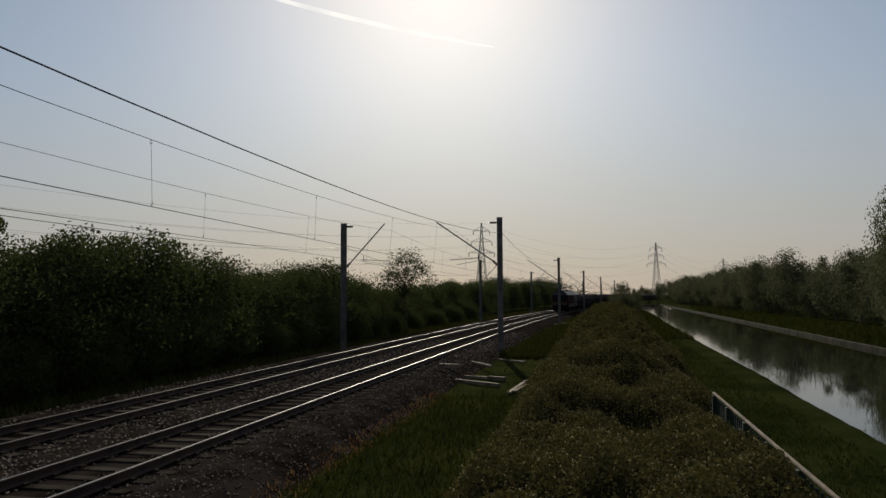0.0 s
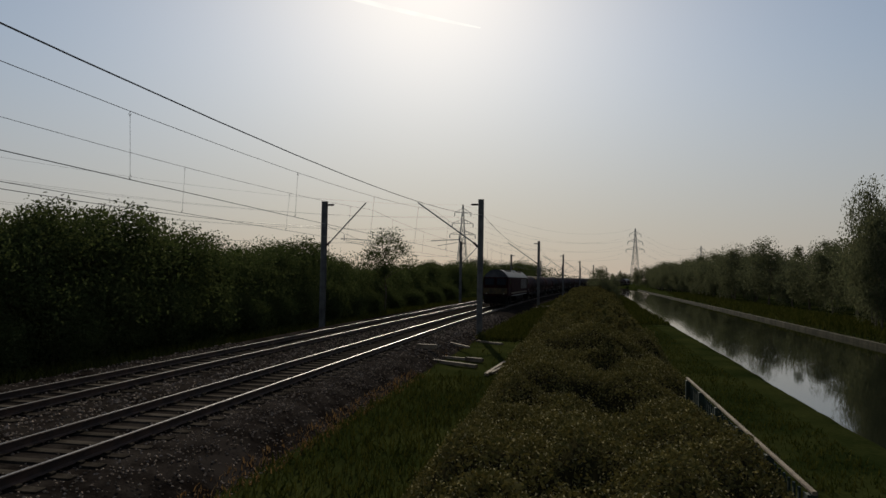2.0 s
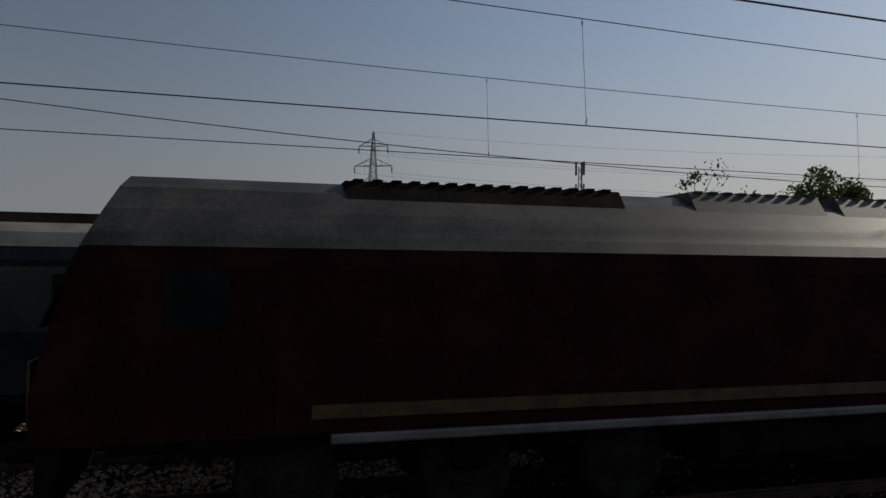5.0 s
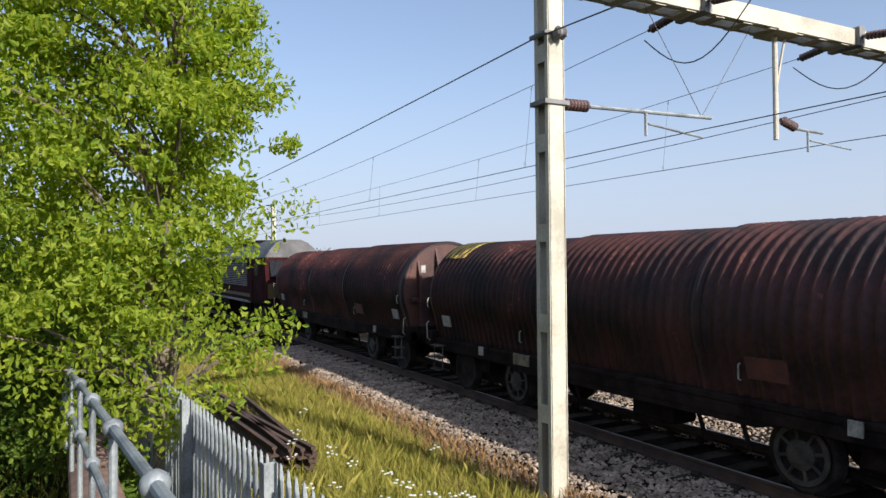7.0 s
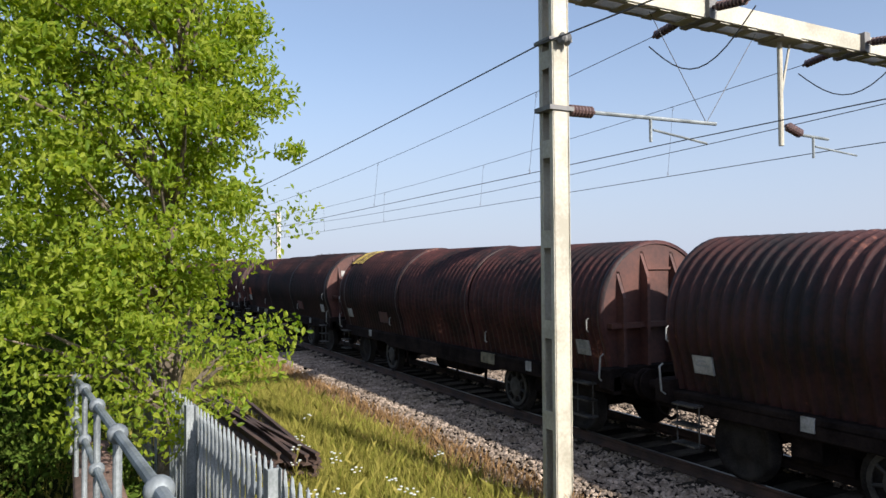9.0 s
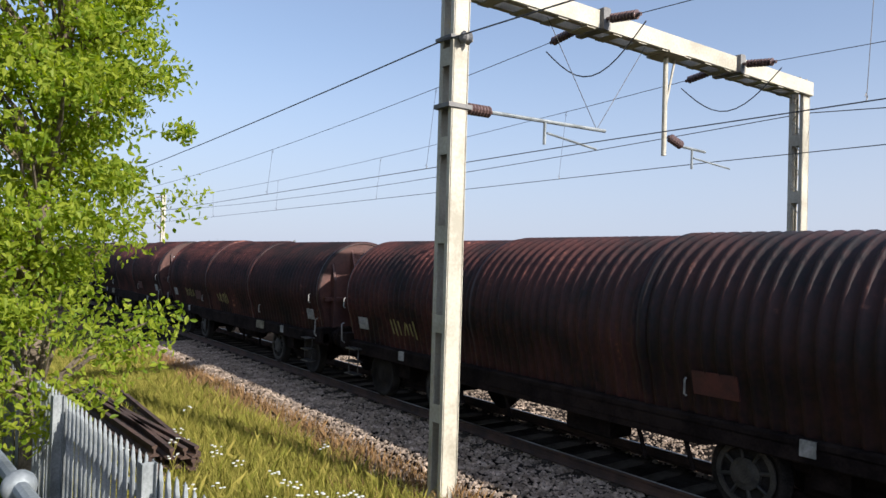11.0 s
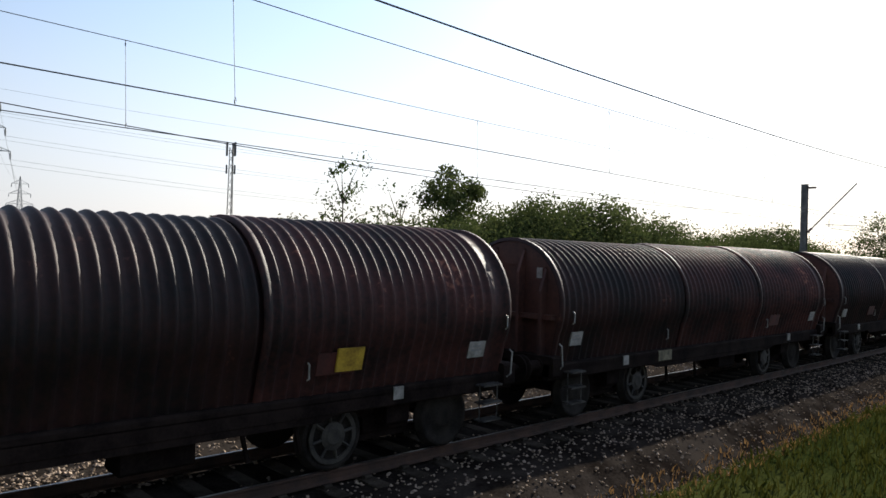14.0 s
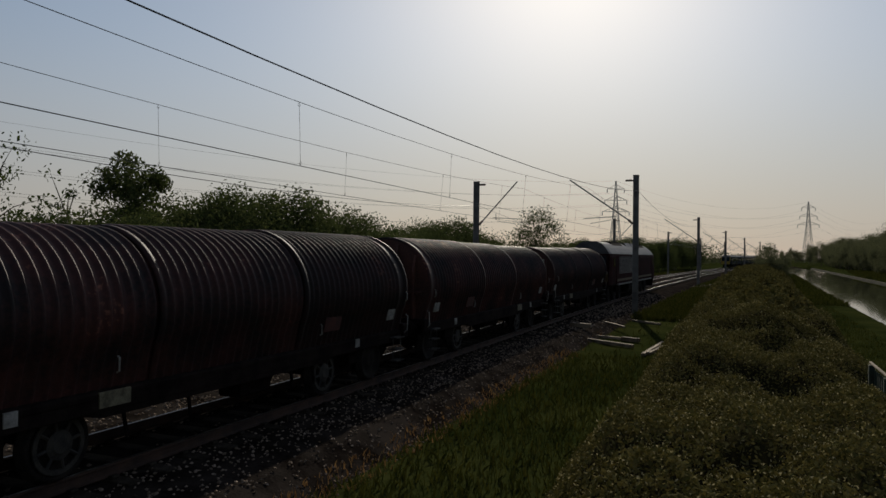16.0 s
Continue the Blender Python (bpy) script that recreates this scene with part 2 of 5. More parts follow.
# lightened and greyed: the haze of distance is put into this leaf colour
LEAF_FAR = leafy("hazed_far_leaves", (0.06, 0.07, 0.038), (0.12, 0.12, 0.068), 0.32, 0.7)
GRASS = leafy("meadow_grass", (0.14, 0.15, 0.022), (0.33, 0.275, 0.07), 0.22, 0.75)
# darker copy of the meadow grass, with backlit shade put into its colour
GRASS_SHADED = leafy("shaded_grass", (0.038, 0.048, 0.010), (0.11, 0.105, 0.028), 0.08, 0.8)
DRYGRASS = leafy("dry_verge_grass", (0.19, 0.11, 0.05), (0.34, 0.21, 0.10), 0.15, 0.8)
FLOWER = plain("white_petals", (0.50, 0.50, 0.44), 0.8)


# ---- mesh helpers ----
def mesh_of(name, verts, faces, material, smooth=False):
    me = bpy.data.meshes.new(name)
    me.from_pydata([tuple(v) for v in verts], [], [tuple(f) for f in faces])
    for mt in (material if isinstance(material, (list, tuple)) else [material]):
        me.materials.append(mt)
    if smooth:
        me.polygons.foreach_set("use_smooth", [True] * len(me.polygons))
    me.update()
    return me


def thing(name, label, category, group="", kind=""):
    return tagged(new(name), label, category, group, kind)


def put(name, me, parent=None, m=None, label=""):
    ob = new(name, me)
    ob.parent = parent
    if m is not None:
        ob.matrix_basis = m
    if label:
        tagged(ob, label)
    return ob


class Shape:
    """Gathers boxes, bars, lathes and lofts into one mesh."""

    def __init__(self):
        self.v, self.f = [], []

    def add(self, verts, faces):
        k = len(self.v)
        self.v += [tuple(p) for p in verts]
        self.f += [tuple(i + k for i in f) for f in faces]
        return self

    def box(self, x0, x1, y0, y1, z0, z1, b=0.0):
        """A block, with its long edges chamfered by b."""
        if b <= 0:
            v = [(x, y, z) for z in (z0, z1) for y in (y0, y1) for x in (x0, x1)]
            return self.add(v, [(0, 2, 3, 1), (4, 5, 7, 6), (0, 1, 5, 4), (2, 6, 7, 3), (0, 4, 6, 2), (1, 3, 7, 5)])
        ring = [(x0 + b, z0), (x1 - b, z0), (x1, z0 + b), (x1, z1 - b), (x1 - b, z1), (x0 + b, z1), (x0, z1 - b), (x0, z0 + b)]
        return self.loft([[(x, y, z) for x, z in ring] for y in (y0, y1)])

    def loft(self, rings, caps=True, closed=True):
        n = len(rings[0])
        v = [p for r in rings for p in r]
        f = []
        for i in range(len(rings) - 1):
            for j in range(n if closed else n - 1):
                a, b = i * n + j, i * n + (j + 1) % n
                f.append((a, a + n, b + n, b))
        if caps:
            f += [tuple(range(n)), tuple(reversed(range((len(rings) - 1) * n, len(rings) * n)))]
        return self.add(v, f)

    def tube(self, p, q, r, n=8, r2=None):
        p, q = Vector(p), Vector(q)
        d = q - p
        if d.length < 1e-6:
            return self
        m = d.to_track_quat("Z", "Y").to_matrix()
        rr = r if r2 is None else r2
        ring = [(math.cos(2 * math.pi * k / n), math.sin(2 * math.pi * k / n)) for k in range(n)]
        return self.loft([[p + m @ Vector((c * r, s * r, 0)) for c, s in ring], [q + m @ Vector((c * rr, s * rr, 0)) for c, s in ring]])

    def path(self, pts, r, n=5):
        """One unbroken round cord through the points."""
        pts = [Vector(p) for p in pts]
        rings = []
        for k, p in enumerate(pts):
            d = (pts[min(k + 1, len(pts) - 1)] - pts[max(k - 1, 0)]).normalized()
            side = d.cross(Vector((0.31, 0.17, 0.93))).normalized()
            up = side.cross(d)
            rings.append([p + side * r * math.cos(2 * math.pi * i / n) + up * r * math.sin(2 * math.pi * i / n) for i in range(n)])
        return self.loft(rings)

    def lathe(self, p, q, prof, n=14):
        """Rings along the axis p to q: prof holds (share of the way, radius)."""
        p, q = Vector(p), Vector(q)
        d = q - p
        m = d.to_track_quat("Z", "Y").to_matrix()
        rings = [[p + d * s + m @ Vector((math.cos(2 * math.pi * k / n) * r, math.sin(2 * math.pi * k / n) * r, 0)) for k in range(n)] for s, r in prof]
        return self.loft(rings)

    def ball(self, c, r, n=12, squash=1.0):
        prof = [(0.5 - 0.5 * math.cos(a), r * max(0.02, math.sin(a))) for a in [math.pi * k / 8 for k in range(9)]]
        c = Vector(c)
        return self.lathe(c - Vector((0, 0, r * squash)), c + Vector((0, 0, r * squash)), prof, n)

    def mesh(self, name, material, smooth=False):
        return mesh_of(name, self.v, self.f, material, smooth)


def part(name, shape, material, parent, label="", m=None, smooth=False):
    return put(name, shape.mesh(name, material, smooth), parent, m, label)


# ---- the line of the tracks: straight by the camera, bending gently far off ----
NEAR, FAR = -8.58, -12.41
BEND = 2.6e-4


def shift(y):
    return BEND * max(0.0, y - 30) ** 2


def turn(y):
    return -math.degrees(math.atan(2 * BEND * max(0.0, y - 30)))


def canal(y):
    return 7.2 + 0.021 * y


def smooth(a, b, x):
    t = min(1.0, max(0.0, (x - a) / (b - a)))
    return t * t * (3 - 2 * t)


def ground_z(x, y):
    u = x - shift(y)
    bed = smooth(-16.6, -15.0, u) * (1 - smooth(-6.5, -5.3, u))
    z = -0.62 + 0.41 * bed
    # bank of earth under the brambles and the ramp
    z += 0.75 * smooth(-3.0, -1.2, u) * (1 - smooth(1.2, 3.2, u)) * smooth(-3.0, 1.0, y)
    c = canal(y)
    if x > 1.5:
        cut = smooth(c - 1.6, c + 0.5, x) * (1 - smooth(c + 9.9, c + 11.2, x))
        z -= 1.6 * cut
        z += 0.25 * smooth(1.5, 3.0, x) * (1 - smooth(c - 1.8, c - 0.4, x))
    z += 0.05 * noise.noise(Vector((x * 0.7, y * 0.7, 3.1))) * (1 - bed)
    return z


# ---- ground, water, tracks ----
def build_ground():
    xs = [-3000, -1200, -500, -250, -120, -70, -45, -35, -28, -24, -20] + [-17.5 + 0.5 * i for i in range(87)] + [27, 30, 35, 45, 70, 120, 250, 500, 1200, 3000]
    ys = [-3000, -1200, -500, -250, -130, -90, -70, -55, -45] + [-36 + 1.0 * i for i in range(0, 137)] + [105, 112, 120, 130, 140, 155, 170, 190, 210, 240, 280, 330, 400, 500, 700, 1200, 3000]
    v, f = [], []
    for y in ys:
        for x in xs:
            v.append((x + (shift(y) if -20 <= x <= 26 and y < 400 else (shift(min(y, 330)) if abs(x) < 60 else 0)), y, 0))
    v = [(x, y, ground_z(x, min(y, 330)) if abs(y) < 2000 else -0.6) for x, y, z in v]
    n = len(xs)
    for j in range(len(ys) - 1):
        for i in range(n - 1):
            f.append((j * n + i, j * n + i + 1, (j + 1) * n + i + 1, (j + 1) * n + i))
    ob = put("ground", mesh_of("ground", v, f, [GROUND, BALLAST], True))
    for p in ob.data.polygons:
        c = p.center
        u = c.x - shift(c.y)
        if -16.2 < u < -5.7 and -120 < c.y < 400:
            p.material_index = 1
    tagged(ob, "rough meadow ground with a near-black ballast bed", "ground", kind="structure")
    w = mat("canal_water", (0.012, 0.014, 0.008), (0.02, 0.022, 0.012), 0.04, 0.5, 3.0, 0.03, spec=0.6)
    v, f = [], []
    wy = [-60, -20, 0, 10, 20, 30, 45, 60, 80, 110, 140, 180, 230, 300]
    for y in wy:
        c = canal(y)
        v += [(c - 0.9, y, -1.05), (c + 10.6, y, -1.05)]
    f = [(2 * i, 2 * i + 1, 2 * i + 3, 2 * i + 2) for i in range(len(wy) - 1)]
    tagged(put("water", mesh_of("water", v, f, w)), "still brown canal water reflecting the pale sky", "canal", kind="structure")
    # stone edging of the far bank
    e = Shape()
    for a, b in zip(wy[2:-1], wy[3:]):
        x0, x1 = canal(a) + 10.1, canal(b) + 10.1
        e.loft([[(x, y, z) for x, z in ((q, -1.3), (q + 0.22, -1.3), (q + 0.22, -0.76), (q, -0.8))] for q, y in ((x0, a), (x1, b))])
    tagged(put("trim", e.mesh("bank_edging", BANKSTONE)), "low stone edging along the canal's far bank", "canal edge", kind="structure")


def rail_shape(x, y0, y1, step):
    """The running rail: foot, web and head, following the bend."""
    ys = [y0]
    while ys[-1] < y1:
        ys.append(min(y1, ys[-1] + (step if ys[-1] >= 30 else max(step, 30 - ys[-1]))))
    prof = [(-0.07, -0.16), (0.07, -0.16), (0.07, -0.148), (0.012, -0.125), (0.012, -0.045), (0.036, -0.03), (0.036, -0.004), (0.028, 0.0), (-0.028, 0.0), (-0.036, -0.004), (-0.036, -0.03), (-0.012, -0.045), (-0.012, -0.125), (-0.07, -0.148)]
    s = Shape()
    s.loft([[(x + shift(y) + a, y, z) for a, z in prof] for y in ys])
    t = Shape()
    t.loft([[(x + shift(y) + a, y, z) for a, z in ((-0.018, 0.0005), (0.02, 0.0005), (0.02, 0.003), (-0.018, 0.003))] for y in ys])
    return s, t


def sleeper_mesh():
    s = Shape()
    prof = [(-0.14, -0.34), (0.14, -0.34), (0.11, -0.185), (-0.11, -0.185)]
    s.loft([[(x, y, z) for y, z in [(a * k, b) for a, b in prof]] for x, k in ((-1.25, 0.95), (-1.2, 1), (-0.4, 1), (0.4, 1), (1.2, 1), (1.25, 0.95))])
    for x in (-0.7525, 0.7525):
        for d in (-0.11, 0.11):
            s.box(x + d - 0.04, x + d + 0.04, -0.06, 0.06, -0.186, -0.14, 0.01)
    return s.mesh("sleeper", CONCRETE)


def build_tracks():
    sl = sleeper_mesh()
    for base, name in ((NEAR, "near"), (FAR, "far")):
        tr = tagged(new("track"), "railway track with rusty rails on concrete sleepers", "railway track", "tracks", "structure")
        for d in (-0.7525, 0.7525):
            s, t = rail_shape(base + d, -140, 360, 6)
            r = part("rail", s, RUST, tr)
            part("running_surface", t, RAILTOP, r, "polished steel running surface")
        rng = random.Random(5)
        y = -34.0
        while y < 130:
            put("sleeper", sl, tr, pose(base + shift(y), y, rng.uniform(-0.008, 0.008), 0, 0, turn(y) + rng.uniform(-0.6, 0.6)))
            y += 0.65


def scatter(name, count, place, size, material, seed, squash=0.7):
    """Loose stones: small uneven eight-sided lumps in one mesh."""
    rng = np.random.RandomState(seed)
    base = np.array([(1, 0, 0), (0, 1, 0), (-1, 0, 0), (0, -1, 0), (0, 0, 1), (0, 0, -1)], float)
    tri = np.array([(0, 1, 4), (1, 2, 4), (2, 3, 4), (3, 0, 4), (1, 0, 5), (2, 1, 5), (3, 2, 5), (0, 3, 5)])
    P = np.array([place(rng) for _ in range(count)])
    S = size * (0.55 + 0.9 * rng.rand(count, 1, 1)) * (0.65 + 0.7 * rng.rand(count, 6, 1))
    V = base[None] * S
    a = rng.rand(count) * 6.28
    t = rng.rand(count) * 1.2 - 0.6
    ca, sa, ct, st = np.cos(a), np.sin(a), np.cos(t), np.sin(t)
    x, y, z = V[..., 0].copy(), V[..., 1].copy(), V[..., 2] * squash
    y, z = y * ct[:, None] - z * st[:, None], y * st[:, None] + z * ct[:, None]
    x, y = x * ca[:, None] - y * sa[:, None], x * sa[:, None] + y * ca[:, None]
    V = np.stack([x, y, z], 2) + P[:, None, :]
    F = (tri[None] + 6 * np.arange(count)[:, None, None]).reshape(-1, 3)
    me = bpy.data.meshes.new(name)
    me.from_pydata(V.reshape(-1, 3).tolist(), [], F.tolist())
    me.materials.append(material)
    return new(name, me)


def build_ballast():
    def strip(x0, x1, y0, y1, bias=1.0):
        def f(rng):
            x = x0 + (x1 - x0) * rng.rand()
            y = y0 + (y1 - y0) * rng.rand() ** bias
            return (x + shift(y), y, ground_z(x + shift(y), y) + 0.015 * rng.rand())
        return f
    # stones thin out beyond y = 1 so the bed's painted backlit darkness shows
    for k, (a, b, c, d, n, s) in enumerate(((-8.0, -5.3, -26, 1, 27000, 0.036), (-8.0, -5.3, 1, 26, 4200, 0.024), (-11.8, -9.2, -22, 4, 11500, 0.034), (-11.8, -9.2, 4, 16, 1500, 0.034), (-15.4, -13.0, -12, 30, 1600, 0.036), (-8.1, -5.6, 26, 60, 1500, 0.05), (-8.6, -7.9, 4, 40, 600, 0.03), (-12.4, -9.2, 16, 50, 2500, 0.04))):
        tagged(scatter("ballast", n, strip(a, b, c, d), s, STONE, 20 + k), "grey-brown crushed stone ballast beside the rails", "ballast", kind="stuff")


# ---- plants ----
def leaf_mesh(name, pts, size, material, seed, droop=0.3):
    """One folded four-sided blade at each point, turned at random."""
    rng = np.random.RandomState(seed)
    n = len(pts)
    P = np.asarray(pts, float)
    L = size * (0.6 + 0.8 * rng.rand(n))
    az, el = rng.rand(n) * 6.283, (rng.rand(n) - 0.5) * 2.2 - droop
    d = np.stack([np.cos(az) * np.cos(el), np.sin(az) * np.cos(el), np.sin(el)], 1)
    r = rng.randn(n, 3)
    s = np.cross(d, r)
    s /= np.linalg.norm(s, axis=1, keepdims=True) + 1e-9
    up = np.cross(s, d)
    w = (0.27 * L)[:, None]
    a, b = P - d * L[:, None] * 0.5, P + d * L[:, None] * 0.55
    m0, m1 = P - d * L[:, None] * 0.22, P + d * L[:, None] * 0.18
    lift = up * w * 0.35
    V = np.stack([a, m0 + s * w * 0.9 + lift, m1 + s * w * 0.8 + lift, b, m1 - s * w * 0.8 + lift, m0 - s * w * 0.9 + lift], 1).reshape(-1, 3)
    i = 6 * np.arange(n)
    F = np.concatenate([np.stack([i, i + 1, i + 2, i + 3], 1), np.stack([i, i + 3, i + 4, i + 5], 1)])
    me = bpy.data.meshes.new(name)
    me.from_pydata(V.tolist(), [], F.tolist())
    me.materials.append(material)
    return me


def ball_points(rng, n):
    """Points spread through a ball, denser towards its skin."""
    d = rng.randn(n, 3)
    d /= np.linalg.norm(d, axis=1, keepdims=True)
    return d * (rng.rand(n, 1) ** 0.45)


def crown_points(count, seed, radius, height, base, clumps=40, spread=0.3, lean=(0, 0)):
    """Points of a crown in many clumps along its limbs, with gaps between them."""
    rng = np.random.RandomState(seed)
    C = []
    while len(C) < clumps:
        p = rng.rand(3) * 2 - 1
        if 0.12 < p @ p < 1 and (p[2] > -0.75):
            C.append(p * np.array([radius, radius, height / 2]) * (0.82 + 0.3 * rng.rand()) + np.array([0, 0, base + height / 2]))
    C = np.array(C)
    C[:, 0] += lean[0] * (C[:, 2] - base) / height
    C[:, 1] += lean[1] * (C[:, 2] - base) / height
    idx = rng.randint(0, clumps, count)
    w = spread * radius * (0.5 + rng.rand(clumps))
    return C, C[idx] + ball_points(rng, count) * 1.9 * w[idx][:, None] * np.array([1, 1, 0.75])


def trunk_shape(C, base, height, r, seed, limbs=16):
    rng = random.Random(seed)
    s = Shape()
    top = base + height * 0.72
    pts, q = [], Vector((0, 0, -0.3))
    for k in range(7):
        pts.append(q.copy())
        q = Vector((pts[-1].x + rng.uniform(-0.06, 0.06) * height * 0.3, pts[-1].y + rng.uniform(-0.06, 0.06) * height * 0.3, -0.3 + (top + 0.3) * (k + 1) / 6))
    for k in range(6):
        s.tube(pts[k], pts[k + 1], r * (1 - k / 7.5), 9, r * (1 - (k + 1) / 7.5))
    for c in list(C)[:limbs]:
        c = Vector(c)
        h = min(max(0.25 * height, c.z - rng.uniform(0.6, 1.4)), top)
        k = min(5, max(0, int((h + 0.3) / (top + 0.3) * 6)))
        a = pts[k].lerp(pts[k + 1], 0.5)
        mid = a.lerp(c, 0.5) + Vector((rng.uniform(-0.1, 0.1), rng.uniform(-0.1, 0.1), 0.12 * height * 0.2))
        s.tube(a, mid, r * 0.34, 6, r * 0.2)
        s.tube(mid, c, r * 0.2, 5, r * 0.06)
    return s


def tree(name, label, category, seed, radius, height, base, count, leaf, material, r=0.12, clumps=40, spread=0.3, group="", limbs=16):
    C, P = crown_points(count, seed, radius, height - base, base, clumps, spread)
    t = thing(name, label, category, group)
    part("trunk", trunk_shape(C, base, height - base, r, seed, limbs), BARK, t)
    put("crown", leaf_mesh("crown", P, leaf, material, seed + 7), t)
    return t


def build_hedges():
    kinds = [tree("hawthorn", "dense dark green hawthorn bush beside the railway", "bush", 30 + k, 2.4, 5.2, 0.1, 24000, 0.115, LEAF_DARK, 0.1, 120, 0.24, "bushes along the line") for k in range(3)]
    rng = random.Random(9)
    spots = []
    # the thicket beyond the far track
    for y, h in ((6, 0.72), (9.5, 0.8), (12.5, 0.85), (15.5, 0.88), (18.5, 0.92), (21.5, 0.98), (24.5, 1.16), (28, 1.2), (32, 1.08), (36, 0.92), (40, 0.95), (44, 1.03), (49, 1.16), (54, 1.02), (60, 0.9), (67, 0.8), (75, 0.82), (84, 0.92), (94, 1.0)):
        spots.append((-19.4 - rng.uniform(0, 0.8) - (0.05 * max(0, y - 40)) * 0.4, y, h))
        spots.append((-23.5 - rng.uniform(0, 1.5), y + 1.5, h * 0.98))
        spots.append((-18.0 - rng.uniform(0, 0.5), y + 0.8, h * 0.5))
    # the belt of trees that follows the line into the distance
    for k in range(14):
        y = 104 + 9 * k
        spots.append((-21.5 - rng.uniform(0, 5), y, 1.05 + 0.04 * k + rng.uniform(-0.15, 0.2)))
    # lower growth opposite and further back along the line
    for k in range(26):
        y = 4 - 3.1 * k
        spots.append((-19.6 - rng.uniform(0, 1.2), y, 0.62 + 0.1 * rng.random() - 0.02 * (k % 3)))
        spots.append((-25 - rng.uniform(0, 3), y + 1, 0.7 + 0.1 * rng.random()))
    # hedge bushes at y < 3: sunlight put into a brighter leaf colour
    green = [tree("sunlit_hedge_bush", "hedge bush beside the railway with sunlight put into its leaf colour", "bush", 130 + k, 2.3, 5.0, 0.1, 9000, 0.12, LEAF_BRIGHT, 0.08, 80, 0.22, "bushes along the line") for k in range(2)]
    used = 0
    for k, (x, y, h) in enumerate(spots):
        src = kinds[k % 3]
        m = pose(x + shift(y), y, ground_z(x + shift(y), y) - 0.05, 0, 0, rng.uniform(0, 360)) @ Matrix.Diagonal((h * 0.95 + 0.12, h * 0.95 + 0.12, h, 1))
        if k < 3:
            src.matrix_basis = m
        elif y < 3 and used < 2:
            green[used].matrix_basis = m
            used += 1
        else:
            c = copy_thing(src if y >= 3 else green[k % 2], pose(0, 0, 0))
            c.matrix_basis = m
    # taller single trees standing out of the thicket
    for k, (x, y, h, r, mt, n) in enumerate(((-22.0, 20.8, 7.6, 1.8, LEAF_DARK, 9000), (-24.5, 17.0, 7.7, 1.5, LEAF_PALE, 1600), (-23.4, 19.0, 6.6, 1.1, LEAF_PALE, 900), (-17.2, 62.0, 7.4, 2.2, LEAF_DARK, 6000), (-20.6, 38.0, 6.3, 1.5, LEAF_PALE, 1500))):
        t = tree("young_tree", "slender young tree with open airy leaves above the hedge", "tree", 60 + k, r, h, 1.6, n, 0.14, mt, 0.09, 34, 0.2, "young trees", 30)
        t.matrix_basis = pose(x + shift(y), y, ground_z(x + shift(y), y))


def build_ramp_growth():
    """Dense shaded bushes beyond the handrail, and low weeds between the wall and the fence."""
    src = tree("hazel_bush", "dense shaded green bush behind the handrail", "bush", 210, 1.7, 3.6, 0.05, 15000, 0.09, LEAF_BRIGHT, 0.06, 80, 0.24, "bushes by the ramp")
    for k, (x, y, h) in enumerate(((1.0, -13.0, 1.0), (2.6, -12.2, 0.9), (4.0, -14.0, 1.15), (0.2, -16.0, 1.15), (2.0, -16.5, 1.3))):
        m = pose(x, y, ground_z(x, y) - 0.05, 0, 0, 70 * k) @ Matrix.Diagonal((h, h, h, 1))
        if k:
            copy_thing(src, pose(0, 0, 0)).matrix_basis = m
        else:
            src.matrix_basis = m
    rng = np.random.RandomState(31)
    y = -3.4 - 8.4 * rng.rand(5200)
    x = -1.02 + 0.36 * rng.rand(5200) - 0.02 * (y + 3)
    P = np.stack([x, y, -0.5 + (0.75 + 0.3 * np.sin(3.1 * y) * np.cos(1.7 * y)) * rng.rand(5200) ** 0.6], 1)
    ob = put("nettles", leaf_mesh("nettles", P, 0.085, LEAF_BRIGHT, 32, 0.2))
    tagged(ob, "low green weeds between the brick wall and the fence", "weeds", kind="stuff")


def build_near_tree():
    C, P = crown_points(62000, 3, 1.9, 8.2, 1.4, 430, 0.11, (1.0, 0))
    low = [(-1.0, 0.6, 2.2), (-0.5, 0.8, 1.75), (0.3, 0.9, 1.9), (0.9, 0.8, 1.7), (1.3, 0.6, 2.2), (-1.3, 0.3, 2.5), (0.0, 1.0, 1.5), (1.7, 0.3, 2.6), (-0.2, 0.9, 2.5), (0.7, 1.0, 2.4)]
    rng = np.random.RandomState(6)
    P = np.concatenate([P] + [np.array(c) + ball_points(rng, 230) * np.array([0.5, 0.5, 0.34]) for c in low])
    C = np.concatenate([np.array(low), C])
    keep = (P[:, 2] > 1.1)
    t = thing("ash_tree", "bright green young tree leaning over the steel fence", "tree")
    part("trunk", trunk_shape(C, 1.0, 8.6, 0.13, 3, 80), BARK, t)
    put("crown", leaf_mesh("crown", P[keep], 0.08, LEAF_NEAR, 4, 0.45), t)
    t.matrix_basis = pose(-1.05, -10.4, -0.55)


